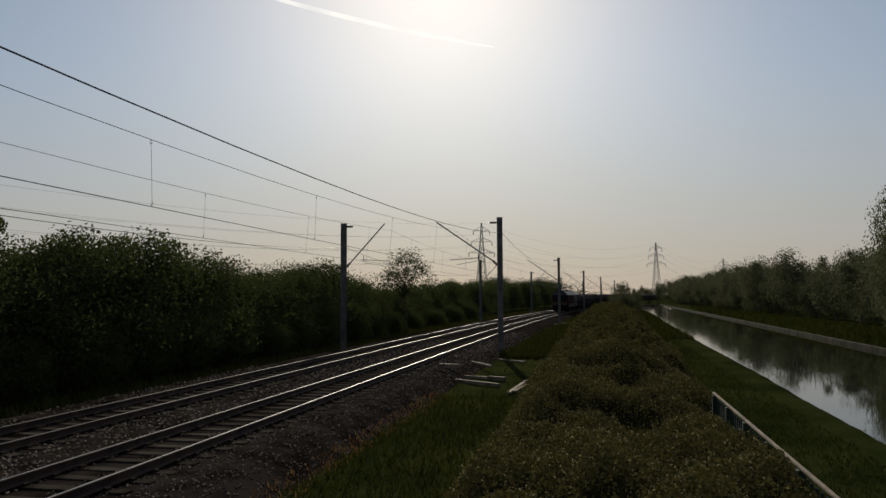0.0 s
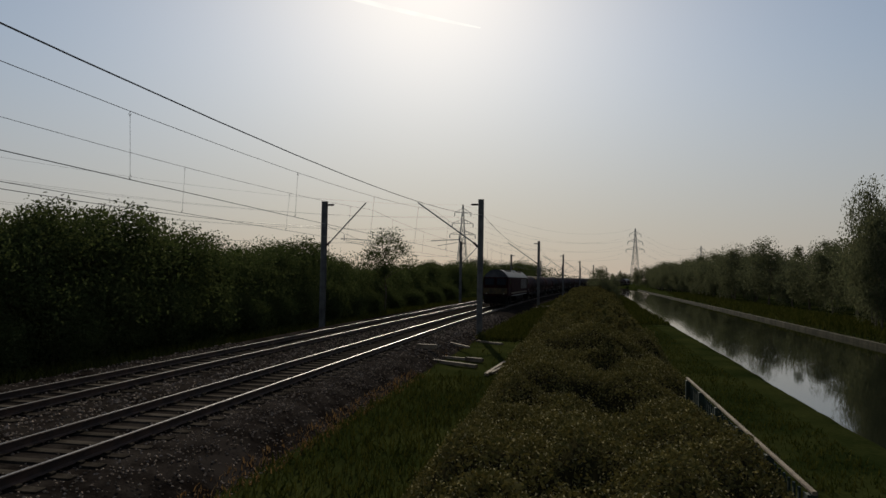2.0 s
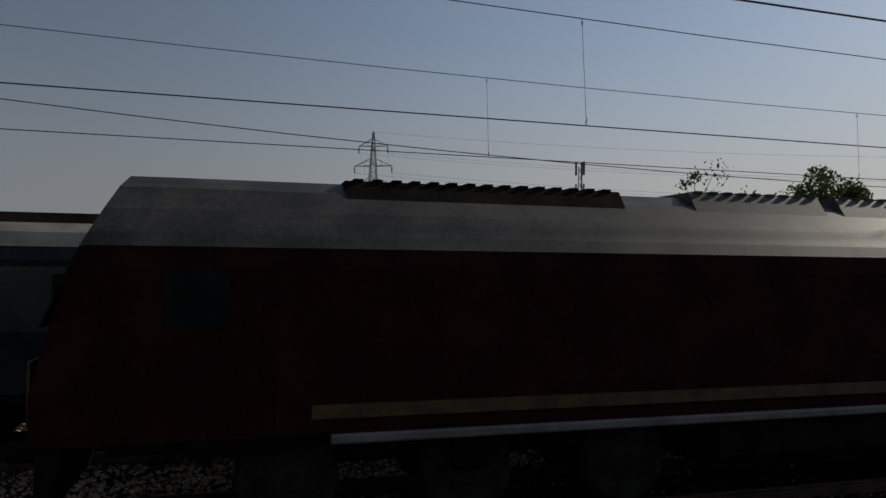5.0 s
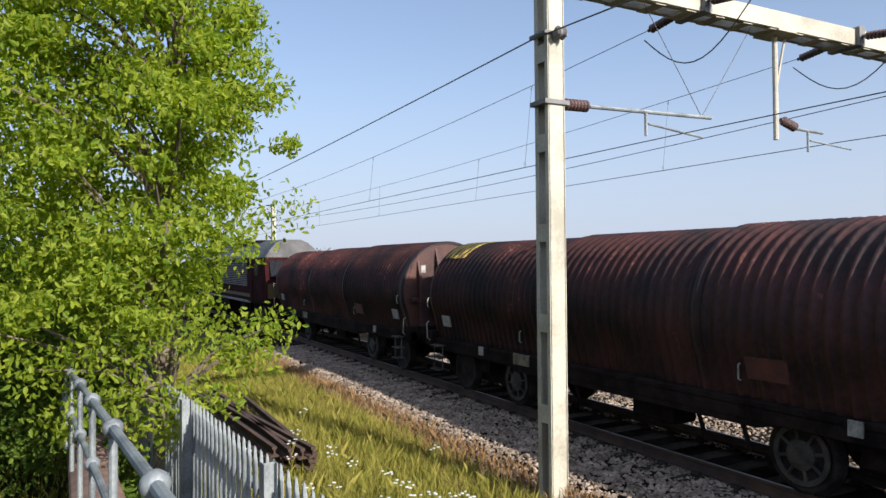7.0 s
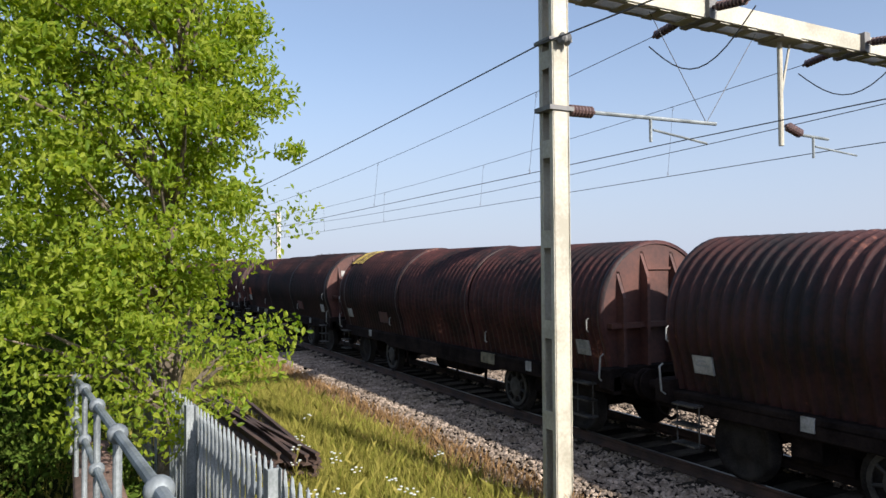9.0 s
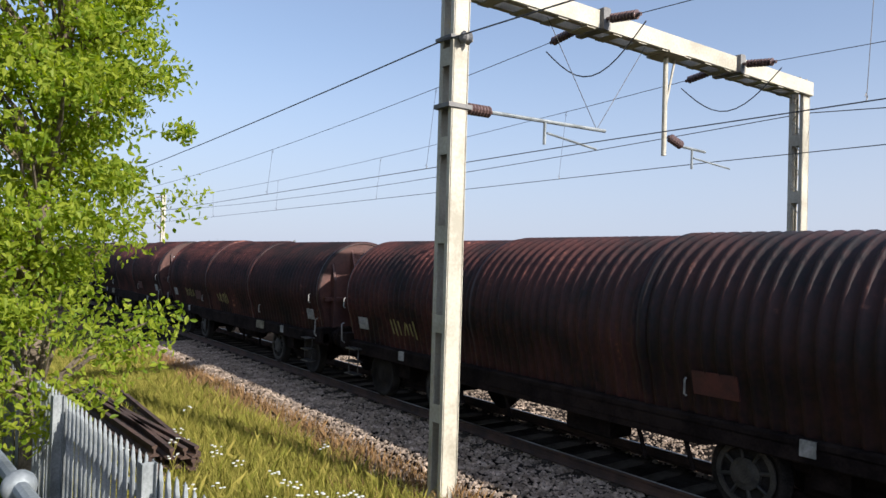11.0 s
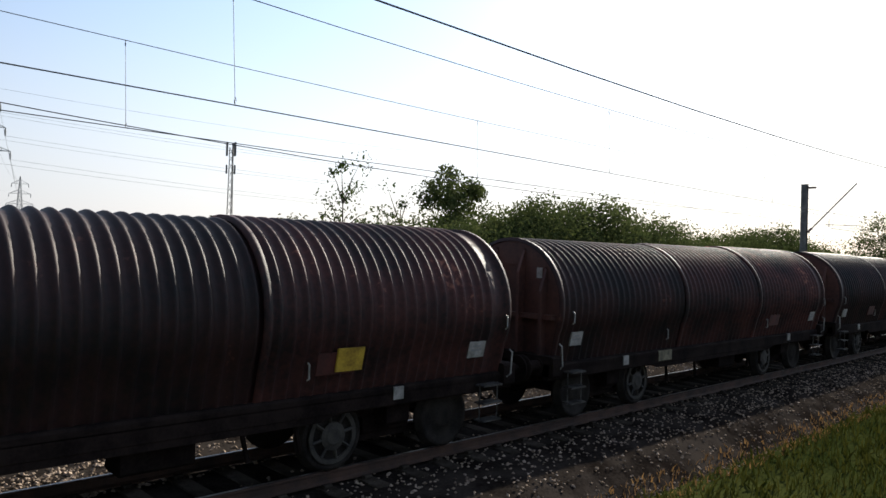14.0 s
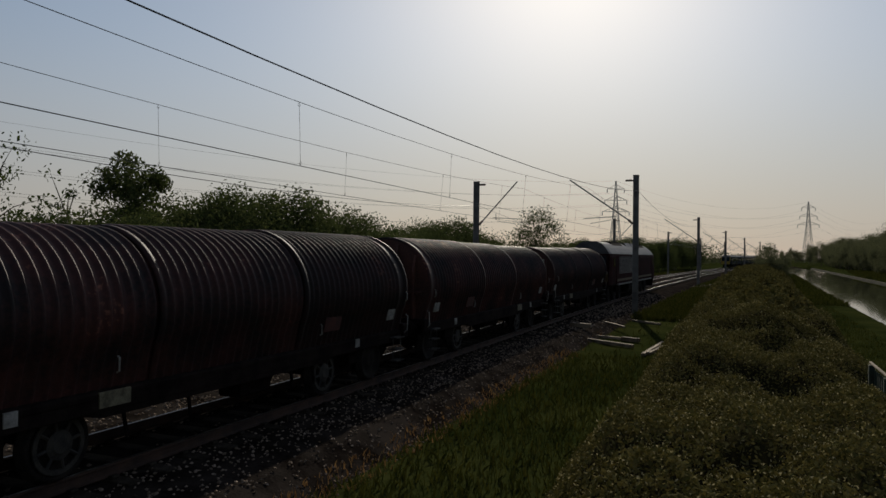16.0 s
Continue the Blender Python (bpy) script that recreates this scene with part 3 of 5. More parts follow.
def build_far_bank():
    kinds = [tree("poplar", "hazy grey-green tree on the canal's far bank", "tree", 80 + k, 2.6, 7.5, 0.2, 11000, 0.165, LEAF_FAR, 0.14, 60, 0.25, "trees beyond the canal") for k in range(3)]
    rng = random.Random(4)
    spots = []
    for k in range(34):
        y = 52 + 9.5 * k + rng.uniform(-2, 2)
        for j in range(2):
            h = min(1.25, 0.74 + 0.0032 * y) + rng.uniform(-0.22, 0.22)
            spots.append((canal(y) + 17.5 + rng.uniform(0, 3) + j * 7, y, h))
    for y, h in ((60, 1.45), (57, 1.2), (63, 1.3)):
        spots.append((canal(y) + 13.2 + (y - 57) * 0.25, y, h))
    for y, h in ((44, 0.45), (48, 0.5), (53, 0.55)):
        spots.append((canal(y) + 15.6, y, h))
    for k in range(11):
        spots.append((canal(400) + 14 + rng.uniform(0, 8), 385 + 42 * k, 1.3 + rng.uniform(-0.2, 0.3)))
    # the bush that closes the bramble bank
    spots += [(2.0 + shift(100), 100, 0.55), (3.2 + shift(106), 106, 0.5), (1.2 + shift(112), 112, 0.6)]
    for k, (x, y, h) in enumerate(spots):
        m = pose(x, y, ground_z(x, min(y, 300)) - 0.1, 0, 0, rng.uniform(0, 360)) @ Matrix.Diagonal((h * (0.55 if 1.15 < h and k > 67 else 1.0), h * (0.55 if 1.15 < h and k > 67 else 1.0), h, 1))
        if k < 3:
            kinds[k].matrix_basis = m
        else:
            copy_thing(kinds[k % 3], pose(0, 0, 0)).matrix_basis = m


def build_far_woods():
    """Far woods all round, as one mass of leaf clumps."""
    rng = np.random.RandomState(12)
    pts = []
    for k in range(700):
        a = rng.rand() * 6.283
        d = 140 + 260 * rng.rand() ** 0.6
        x, y = -math.sin(a) * d, math.cos(a) * d
        if (-22 < x - shift(min(y, 330)) < 60 and y > 0) or (abs(x + 10) < 26 and y < 0):
            continue
        h, r = 5 + 5 * rng.rand() * (d / 300), 5 + 4 * rng.rand()
        n = 260
        q = ball_points(rng, n) * np.array([r, r, h * 0.55]) + np.array([x, y, h * 0.45 - 0.6])
        q[:, 2] = np.abs(q[:, 2])
        pts.append(q)
    ob = put("woods", leaf_mesh("woods", np.concatenate(pts), 0.95, LEAF_FAR, 13))
    tagged(ob, "low hazy belt of far woodland on the horizon", "woodland", kind="stuff")


def bramble_top(x, y):
    u = x - shift(y) * 0.8
    left, right = -2.5, 2.9 + 0.022 * y
    s = smooth(left, left + 1.5, u) * (1 - smooth(right - 1.65, right, u))
    h = 1.05 + 0.35 * smooth(8, 30, y) + 0.42 * noise.noise(Vector((x * 0.55, y * 0.4, 0.5))) + 0.34 * noise.noise(Vector((x * 1.3, y * 1.0, 4.5))) - 0.55 * max(0.0, 0.35 - abs(noise.noise(Vector((x * 0.8, y * 0.55, 9.5)))) * 2.2) + 0.1 * noise.noise(Vector((x * 4, y * 4, 1.5)))
    return ground_z(x, y) + max(0.0, s * h * smooth(2.6, 4.2, y)), s


def build_brambles():
    nx, ys = 44, [3.0 + 0.3 * i for i in range(60)] + [21 + 0.9 * i for i in range(95)]
    v, f = [], []
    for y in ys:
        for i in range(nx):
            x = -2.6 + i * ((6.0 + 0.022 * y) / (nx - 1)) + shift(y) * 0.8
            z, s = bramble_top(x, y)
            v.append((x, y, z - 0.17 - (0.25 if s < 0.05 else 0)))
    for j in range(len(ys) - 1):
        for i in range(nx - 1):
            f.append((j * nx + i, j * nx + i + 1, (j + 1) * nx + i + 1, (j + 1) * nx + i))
    # near-black sheet under the leaves: the clefts' shade is put into its colour
    core = mat("shaded_bramble_core", (0.016, 0.014, 0.007), (0.036, 0.032, 0.014), 1.0, 2.0, 20.0, 0.4, spec=0.0)
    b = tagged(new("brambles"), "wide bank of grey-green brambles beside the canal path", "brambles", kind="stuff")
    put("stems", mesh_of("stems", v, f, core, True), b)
    rng = np.random.RandomState(17)
    P = []
    n = 230000
    for k in range(n):
        y = 3.2 + 19 * rng.rand() ** 1.3 if k % 5 < 3 else 22 + 90 * rng.rand() ** 1.5
        x = -2.6 + (5.7 + 0.022 * y) * rng.rand() + shift(y) * 0.8
        z, s = bramble_top(x, y)
        if s > 0.04:
            P.append((x, y, z - 0.09 * abs(rng.randn()) + 0.05 * rng.rand() + 0.01 * (y / 10), y))
    P = np.array(P)
    near = P[:, 3] < 22
    put("leaves", leaf_mesh("leaves", P[near][:, :3], 0.046, LEAF_BRAMBLE, 18, 0.0), b)
    # extra leaf layer whose pale colour stands for sunlit rims
    tips = P[near][::7, :3] + np.array([0, 0, 0.045])
    put("pale_tips", leaf_mesh("pale_tips", tips, 0.024, LEAF_TIP, 23, 0.0), b)
    put("far_leaves", leaf_mesh("far_leaves", P[~near][:, :3], 0.13, LEAF_BRAMBLE, 19, 0.0), b)


def blades(name, count, place, height, material, seed, width=0.012):
    rng = np.random.RandomState(seed)
    P = np.array([place(rng) for _ in range(count)])
    h = height * (0.5 + 0.8 * rng.rand(count))
    a = rng.rand(count) * 6.283
    d = np.stack([np.cos(a), np.sin(a), 0 * a], 1)
    lean = rng.randn(count, 2) * 0.35
    top = P + np.stack([lean[:, 0] * h, lean[:, 1] * h, h], 1)
    mid = P + np.stack([lean[:, 0] * h * 0.3, lean[:, 1] * h * 0.3, h * 0.6], 1)
    w = width * (0.6 + 0.8 * rng.rand(count))[:, None]
    V = np.stack([P - d * w, P + d * w, mid + d * w * 0.8, top, mid - d * w * 0.8], 1).reshape(-1, 3)
    i = 5 * np.arange(count)
    F = np.stack([i, i + 1, i + 2, i + 3, i + 4], 1)
    me = bpy.data.meshes.new(name)
    me.from_pydata(V.tolist(), [], F.tolist())
    me.materials.append(material)
    return new(name, me)


def build_grass():
    def area(x0, x1, y0, y1, p=1.0):
        def f(rng):
            y = y0 + (y1 - y0) * rng.rand() ** p
            x = x0 + (x1 - x0) * rng.rand() + shift(y)
            bare = 25 < y < 40 and -8 < x < -2.1 and rng.rand() < 0.93
            return (x, y, ground_z(x, y) - (0.6 if bare else 0.02))
        return f
    # strips seen against the sun get the darker grass copy, shade painted in
    for k, (a, n, h, m, w) in enumerate(((area(-5.6, -1.5, -5, -26, 1.2), 60000, 0.36, GRASS, 0.0055), (area(-6.05, -5.0, -4, -26), 15000, 0.22, DRYGRASS, 0.006), (area(-5.5, -2.0, 3, 45, 1.6), 12000, 0.2, GRASS_SHADED, 0.013), (area(-5.8, -5.2, 3, 40, 1.5), 2200, 0.13, DRYGRASS, 0.01),
                                           (area(-18.2, -16.0, 3, 60), 9000, 0.4, GRASS_SHADED, 0.016), (area(2.2, 5.2, 4, 60, 1.6), 13000, 0.12, GRASS_SHADED, 0.013), (area(-1.2, 6.0, -4, -30), 16000, 0.16, GRASS, 0.014), (area(17, 24, 20, 110), 9000, 0.3, GRASS_SHADED, 0.03), (area(-18.2, -16.2, -30, 3), 5000, 0.5, GRASS, 0.02), (area(-5.6, -2.0, 40, 150, 1.3), 14000, 0.35, GRASS_SHADED, 0.03), (area(2.4, 6.5, 55, 150, 1.3), 9000, 0.3, GRASS_SHADED, 0.04), (area(16.5, 26, 40, 220, 1.4), 16000, 0.5, GRASS_SHADED, 0.06), (area(-18.5, -15.8, 60, 160, 1.3), 7000, 0.5, GRASS_SHADED, 0.04))):
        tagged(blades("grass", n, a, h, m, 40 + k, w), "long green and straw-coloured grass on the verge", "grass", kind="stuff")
    # white cow parsley heads in the near verge
    rng = random.Random(8)
    for k in range(30):
        x, y = rng.gauss(-3.6, 0.6), rng.gauss(-9.7, 1.5)
        z = ground_z(x, y)
        c = thing("cow_parsley", "cow parsley with flat white flower heads in the grass", "wild flower", "cow parsley")
        s = Shape()
        h = rng.uniform(0.3, 0.7)
        s.tube((0, 0, 0), (0, 0, h * 0.7), 0.006, 5)
        for j in range(5):
            a = j * 1.256 + rng.random()
            e = (0.07 * math.cos(a), 0.07 * math.sin(a), h + rng.uniform(-0.04, 0.05))
            s.tube((0, 0, h * 0.7), e, 0.004, 4)
            fl = Shape()
            fl.ball(e, rng.uniform(0.016, 0.028), 9, 0.4)
            part("flower_head", fl, FLOWER, c, "cluster of small white petals")
        part("stem", s, GRASS, c)
        c.matrix_basis = pose(x, y, z)


# ---- trains ----
ZC = 2.02


def hood_profile(r, zc=2.02, n=30):
    """Cross-section of a telescopic hood: a barrel vault whose sides draw in towards the sill."""
    pts = [(r * math.cos(a), zc + r * 0.985 * math.sin(a)) for a in [radians(-24 + 228 * k / n) for k in range(n + 1)]]
    return [(r * 0.83, 1.06)] + pts + [(-r * 0.83, 1.06)]


def hood_shape(r, y0, y1, rim0, rim1):
    s, rings = Shape(), []
    pitch = 0.187
    count = int((y1 - y0 - 0.3) / pitch)
    ys = [(y0, -0.015), (y0 + 0.01, 0.045 * rim0), (y0 + 0.09, 0.045 * rim0), (y0 + 0.1, 0.0)]
    for k in range(count):
        a = y0 + 0.15 + k * pitch
        ys += [(a, 0.0), (a + 0.026, 0.032), (a + 0.052, 0.048), (a + 0.078, 0.032), (a + 0.104, 0.0)]
    ys += [(y1 - 0.1, 0.0), (y1 - 0.09, 0.045 * rim1), (y1 - 0.01, 0.045 * rim1), (y1, -0.015)]
    for y, d in ys:
        rings.append([(x, y, z) for x, z in hood_profile(r + d)])
    s.loft(rings, caps=False, closed=False)
    return s


def wheel_shape(x, r=0.46, inner=1):
    s = Shape()
    w = 0.07 * inner
    s.lathe((x - w, 0, 0), (x + w, 0, 0), [(0, 0.02), (0, r + 0.03), (0.22, r + 0.03), (0.25, r), (1, r - 0.01), (1, r * 0.84), (0.8, r * 0.8), (0.72, r * 0.45), (0.95, r * 0.36), (1, r * 0.3), (1, 0.02)], 28)
    return s


def bogie(parent, y, axles, material=UNDER, r=0.46):
    b = part("bogie", bogie_frame(axles, r), material, parent, m=pose(0, y, 0))
    for a in axles:
        for sgn in (-1, 1):
            w = part("wheel", wheel_shape(0.75 * sgn, r, sgn), WHEELMAT, b, "dusty steel wheel", pose(0, a, r), True)
    return b


def brake_disc(sg):
    """Rim, hub and eight spokes bolted to the wheel's face."""
    s = Shape()
    n, d = 24, 0.02 * sg
    ring = [(math.cos(2 * math.pi * k / n), math.sin(2 * math.pi * k / n)) for k in range(n + 1)]
    s.loft([[(x, c * r, z * r) for x, r in ((0, 0.30), (d, 0.305), (d, 0.365), (0, 0.37))] for c, z in ring], caps=False)
    s.lathe((-0.01 * sg, 0, 0), (0.05 * sg, 0, 0), [(0, 0.19), (0.6, 0.185), (0.8, 0.13), (1, 0.1), (1, 0.01)], 16)
    for k in range(8):
        a = 2 * math.pi * k / 8 + 0.2
        c, z = math.cos(a), math.sin(a)
        s.tube((d * 0.4, 0.17 * c, 0.17 * z), (d * 0.4, 0.31 * c, 0.31 * z), 0.024, 6)
    return s


def bogie_frame(axles, r):
    s = Shape()
    a0, a1 = min(axles) - 0.45, max(axles) + 0.45
    for x in (-0.58, 0.58):
        s.box(x - 0.07, x + 0.07, a0, a1, r + 0.12, r + 0.34, 0.03)
        for a in axles:
            s.box(x - 0.13, x + 0.13, a - 0.16, a + 0.16, r - 0.13, r + 0.16, 0.03)
            for d in (-0.28, 0.28):
                s.tube((x, a + d, r - 0.1), (x, a + d, r + 0.2), 0.07, 8)
        mid = (a0 + a1) / 2
        s.box(x - 0.1, x + 0.1, mid - 0.4, mid + 0.4, r - 0.12, r + 0.14, 0.04)
        s.box(x - 0.05, x + 0.05, a0 + 0.3, a1 - 0.3, r - 0.2, r - 0.1, 0.01)
    s.box(-0.95, 0.95, -0.2, 0.2, r + 0.02, r + 0.42, 0.05)
    for a in axles:
        s.tube((-0.8, a, r), (0.8, a, r), 0.08, 10)
    return s


def buffers(parent, y, sgn, z=1.03):
    for x in (-0.87, 0.87):
        s = Shape()
        s.lathe((x, y, z), (x, y + sgn * 0.5, z), [(0, 0.13), (0.15, 0.13), (0.15, 0.1), (0.6, 0.1), (0.6, 0.075), (0.9, 0.075), (0.9, 0.22), (0.96, 0.225), (1, 0.2)], 16)
        part("buffer", s, UNDER, parent)


def panel_part(name, r, sg, y, z, w, h, material, parent, label, bars=0):
    """A thin plate on the wagon's side, leaning with the hood, with bars in place of its small print."""
    def wall(zz):
        return sg * (r * 0.83 + (zz - 1.06) * (r * 0.9135 - r * 0.83) / 0.46 + 0.05 if r else 1.13)

    def plate(s, y0, y1, z0, z1, off, d):
        s.loft([[(wall(z0) + sg * off, yy, z0), (wall(z0) + sg * (off + d), yy, z0), (wall(z1) + sg * (off + d), yy, z1), (wall(z1) + sg * off, yy, z1)] for yy in (y0, y1)])
    s = Shape()
    plate(s, y - w / 2, y + w / 2, z - h / 2, z + h / 2, -0.03, 0.036)
    p = part(name, s, material, parent, label)
    if bars:
        t = Shape()
        for k in range(bars):
            zz = z + h * (0.22 - 0.25 * k)
            ww = w * (0.36 if k else 0.22)
            plate(t, y - ww, y + ww * 0.9, zz - 0.013, zz + 0.013, 0.006, 0.003)
        part("print", t, INK, p, "rows of grey print")


def coil_wagon():
    w = thing("coil_wagon", "rusty maroon covered steel coil wagon with ribbed telescopic hoods", "freight wagon", "freight train wagons")
    hoods = ((1.155, -5.945, -1.5, 1, 0.6), (1.195, -1.72, 2.0, 0.6, 0.6), (1.235, 1.74, 5.945, 1, 1))
    for r, a, b, i, j in hoods:
        part("hood", hood_shape(r, a, b, i, j), HOODRUST, w, "rusty maroon ribbed steel hood", smooth=True)
    for r, y, sg in ((1.155, -5.9, -1), (1.235, 5.9, 1)):
        s = Shape()
        pr = hood_profile(r - 0.02)
        s.loft([[(x, y - 0.02 * sg, z) for x, z in (pr if sg < 0 else pr[::-1])], [(x, y + 0.02 * sg, z) for x, z in (pr if sg < 0 else pr[::-1])]])
        e = part("end_wall", s, ENDRUST, w, "rust-red flat end plate")
        for x in (-0.82, -0.32, 0.32, 0.82):
            t = Shape()
            top = ZC + math.sqrt(max(0, (r - 0.06) ** 2 - x * x)) - 0.05
            d = 0.16 * sg
            t.loft([[(x - 0.03, y + 0.02 * sg, 1.1), (x + 0.03, y + 0.02 * sg, 1.1), (x + 0.03, y + 0.02 * sg + d, 1.15), (x - 0.03, y + 0.02 * sg + d, 1.15)],
                    [(x - 0.03, y + 0.02 * sg, top - 0.22), (x + 0.03, y + 0.02 * sg, top - 0.22), (x + 0.03, y + 0.02 * sg + d, top - 0.42), (x - 0.03, y + 0.02 * sg + d, top - 0.42)],
                    [(x - 0.03, y + 0.02 * sg, top), (x + 0.03, y + 0.02 * sg, top), (x + 0.03, y + 0.02 * sg + 0.01, top - 0.01), (x - 0.03, y + 0.02 * sg + 0.01, top - 0.01)]])
            part("stiffener", t, ENDRUST, e)
        t = Shape()
        t.box(-0.3, 0.3, y + (0.02 if sg > 0 else -0.06), y + (0.06 if sg > 0 else -0.02), 2.72, 2.76)
        t.box(-1.05, 1.05, y + (0.02 if sg > 0 else -0.14), y + (0.14 if sg > 0 else -0.02), 1.8, 1.88)
        part("cross_rail", t, ENDRUST, e)
        q = Shape()
        q.box(0.62, 0.74, y + (0.022 if sg > 0 else -0.03), y + (0.03 if sg > 0 else -0.022), 2.5, 2.68)
        part("warning_plate", q, PANEL, e, "small white warning plate")
    u = Shape()
    u.box(-1.12, 1.12, -6.15, 6.15, 0.94, 1.07, 0.03)
    u.box(-0.35, 0.35, -6.15, 6.15, 0.62, 0.95, 0.03)
    for x in (-1.05, 1.05):
        u.box(x - 0.07, x + 0.07, -6.15, 6.15, 0.8, 1.0, 0.02)
        u.loft([[(x - 0.06, y, z) for y, z in ((-3.1, 0.85), (3.1, 0.85), (2.6, 0.73), (-2.6, 0.73))], [(x + 0.06, y, z) for y, z in ((-3.1, 0.85), (3.1, 0.85), (2.6, 0.73), (-2.6, 0.73))]])
    for sg in (-1, 1):
        u.box(-1.2, 1.2, 6.02 * sg - 0.13, 6.02 * sg + 0.13, 0.86, 1.2, 0.03)
        u.tube((0, 6.1 * sg, 0.95), (0, 6.62 * sg, 0.95), 0.06, 8)
        u.path([(0.35 * sg, 6.15 * sg, 0.85), (0.33 * sg, 6.3 * sg, 0.5), (0.3 * sg, 6.5 * sg, 0.42), (0.28 * sg, 6.62 * sg, 0.5)], 0.03, 6)
    u.lathe((-0.55, -1.2, 0.62), (-0.55, 0.3, 0.62), [(0, 0.1), (0.05, 0.2), (0.95, 0.2), (1, 0.1)], 14)
    u.box(0.5, 0.95, 0.3, 1.1, 0.45, 0.8, 0.03)
    for y in (-2.2, -1.0, 1.6, 2.3):
        u.tube((1.02, y, 0.8), (0.98, y + 0.12, 0.38), 0.03, 6)
        u.tube((-1.02, y, 0.8), (-0.98, y + 0.12, 0.38), 0.03, 6)
    part("underframe", u, UNDER, w, "black underframe caked in brake dust")
    for y in (-4.0, 4.0):
        b = bogie(w, y, (-1.0, 1.0))
        for sg in (-1, 1):
            part("brake_disc", brake_disc(sg), DISC, b, "pale worn brake disc with eight openings", pose(0.83 * sg, 1.0 if y < 0 else -1.0, 0.46))
    for sg in (-1, 1):
        buffers(w, 6.1 * sg, sg)
        for x in (-1.2, 1.2):
            st = Shape()
            for z in (0.92, 0.66, 0.4):
                st.box(x - 0.1, x + 0.1, sg * 5.55 - 0.2, sg * 5.55 + 0.2, z - 0.012, z + 0.012)
            for d in (-0.19, 0.19):
                st.tube((x, sg * 5.55 + d, 0.38), (x, sg * 5.55 + d, 0.95), 0.012, 5)
            part("step", st, TREAD, w, "worn grey foot steps")
            hb = Shape()
            hb.path([(x * 1.0, sg * 5.95, 1.0), (x * 1.05, sg * 5.97, 1.05), (x * 1.05, sg * 6.0, 1.38), (x, sg * 6.0, 1.42)], 0.014, 6)
            part("grab_handle", hb, PANEL, w, "white grab handle")
            hb = Shape()
            hb.path([(x * 1.09, sg * 5.78, 1.75), (x * 1.12, sg * 5.78, 1.78), (x * 1.12, sg * 5.78, 1.93), (x * 1.09, sg * 5.78, 1.96)], 0.012, 6)
            part("grab_handle", hb, PANEL, w, "white grab handle")
    for sg in (-1, 1):
        panel_part("data_panel", 1.235, sg, 5.3, 1.46, 0.34, 0.24, PANEL, w, "white data panel", 2)
        panel_part("data_panel", 1.155, sg, -5.38, 1.46, 0.32, 0.24, PANEL, w, "white data panel", 2)
        for e in (-1, 1):
            panel_part("tag_plate", 0, sg, 3.85 * e, 0.97, 0.17, 0.17, PANEL, w, "small grimy label")
            hh = Shape()
            hh.path([(1.13 * sg, 2.4 * e, 1.28), (1.17 * sg, 2.4 * e, 1.3), (1.17 * sg, 2.4 * e, 1.47), (1.14 * sg, 2.4 * e, 1.49)], 0.013, 6)
            part("grab_handle", hh, PANEL, w, "white grab handle")
        panel_part("maker_plate", 0, sg, -2.42, 0.96, 0.5, 0.2, GRIME, w, "long grimy ochre plate")
        panel_part("red_patch", 1.235, sg, 2.8, 1.46, 0.58, 0.28, ORANGE, w, "faded red painted patch")
    return w


def painted_rib(parent, r, y):
    """Yellow bands on the hood's last ribs."""
    s = Shape()
    for k in range(5):
        a = y + 0.187 * k
        rings = []
        for yy in (a, a + 0.11):
            rings.append([(x * (1 + 0.05 / r), yy, ZC + (z - ZC) * (1 + 0.05 / r)) for x, z in hood_profile(r)[10:23]] + [(x * (1 + 0.03 / r), yy, ZC + (z - ZC) * (1 + 0.03 / r)) for x, z in hood_profile(r)[10:23][::-1]])
        s.loft(rings)
    part("yellow_band", s, FADED, parent, "flaking yellow painted band", smooth=False)


def scrawl(parent, y, z, seed, sg=1):
    """An unreadable sprayed scrawl, as slanting pale bars on the hood."""
    rng = random.Random(seed)
    for k in range(7):
        s = Shape()
        a, h = y + (k - 3) * 0.13, rng.uniform(0.2, 0.34)
        d = rng.uniform(-0.09, 0.09)
        s.loft([[(sg * (hood_wall(z - h / 2) + e), a - 0.018, z - h / 2), (sg * (hood_wall(z - h / 2) + e), a + 0.018, z - h / 2), (sg * (hood_wall(z + h / 2) + e), a + d + 0.018, z + h / 2), (sg * (hood_wall(z + h / 2) + e), a + d - 0.018, z + h / 2)] for e in (0.03, 0.036)])
        part("scrawl", s, SPRAY, parent, "pale sprayed bar")


def hood_wall(z):
    r = 1.21
    return r * 0.83 + (z - 1.06) * (r * 0.0835) / 0.46 + 0.035 if z < 1.54 else math.sqrt(max(0.01, r * r - (z - ZC) ** 2)) + 0.045


BODY = [(-1.30, 1.12), (1.30, 1.12), (1.32, 1.6), (1.32, 2.78), (1.27, 2.98), (-1.27, 2.98), (-1.32, 2.78), (-1.32, 1.6)]
ROOF = [(-1.27, 2.985), (1.27, 2.985), (1.18, 3.12), (0.98, 3.36), (0.72, 3.6), (0.4, 3.74), (-0.4, 3.74), (-0.72, 3.6), (-0.98, 3.36), (-1.18, 3.12)]


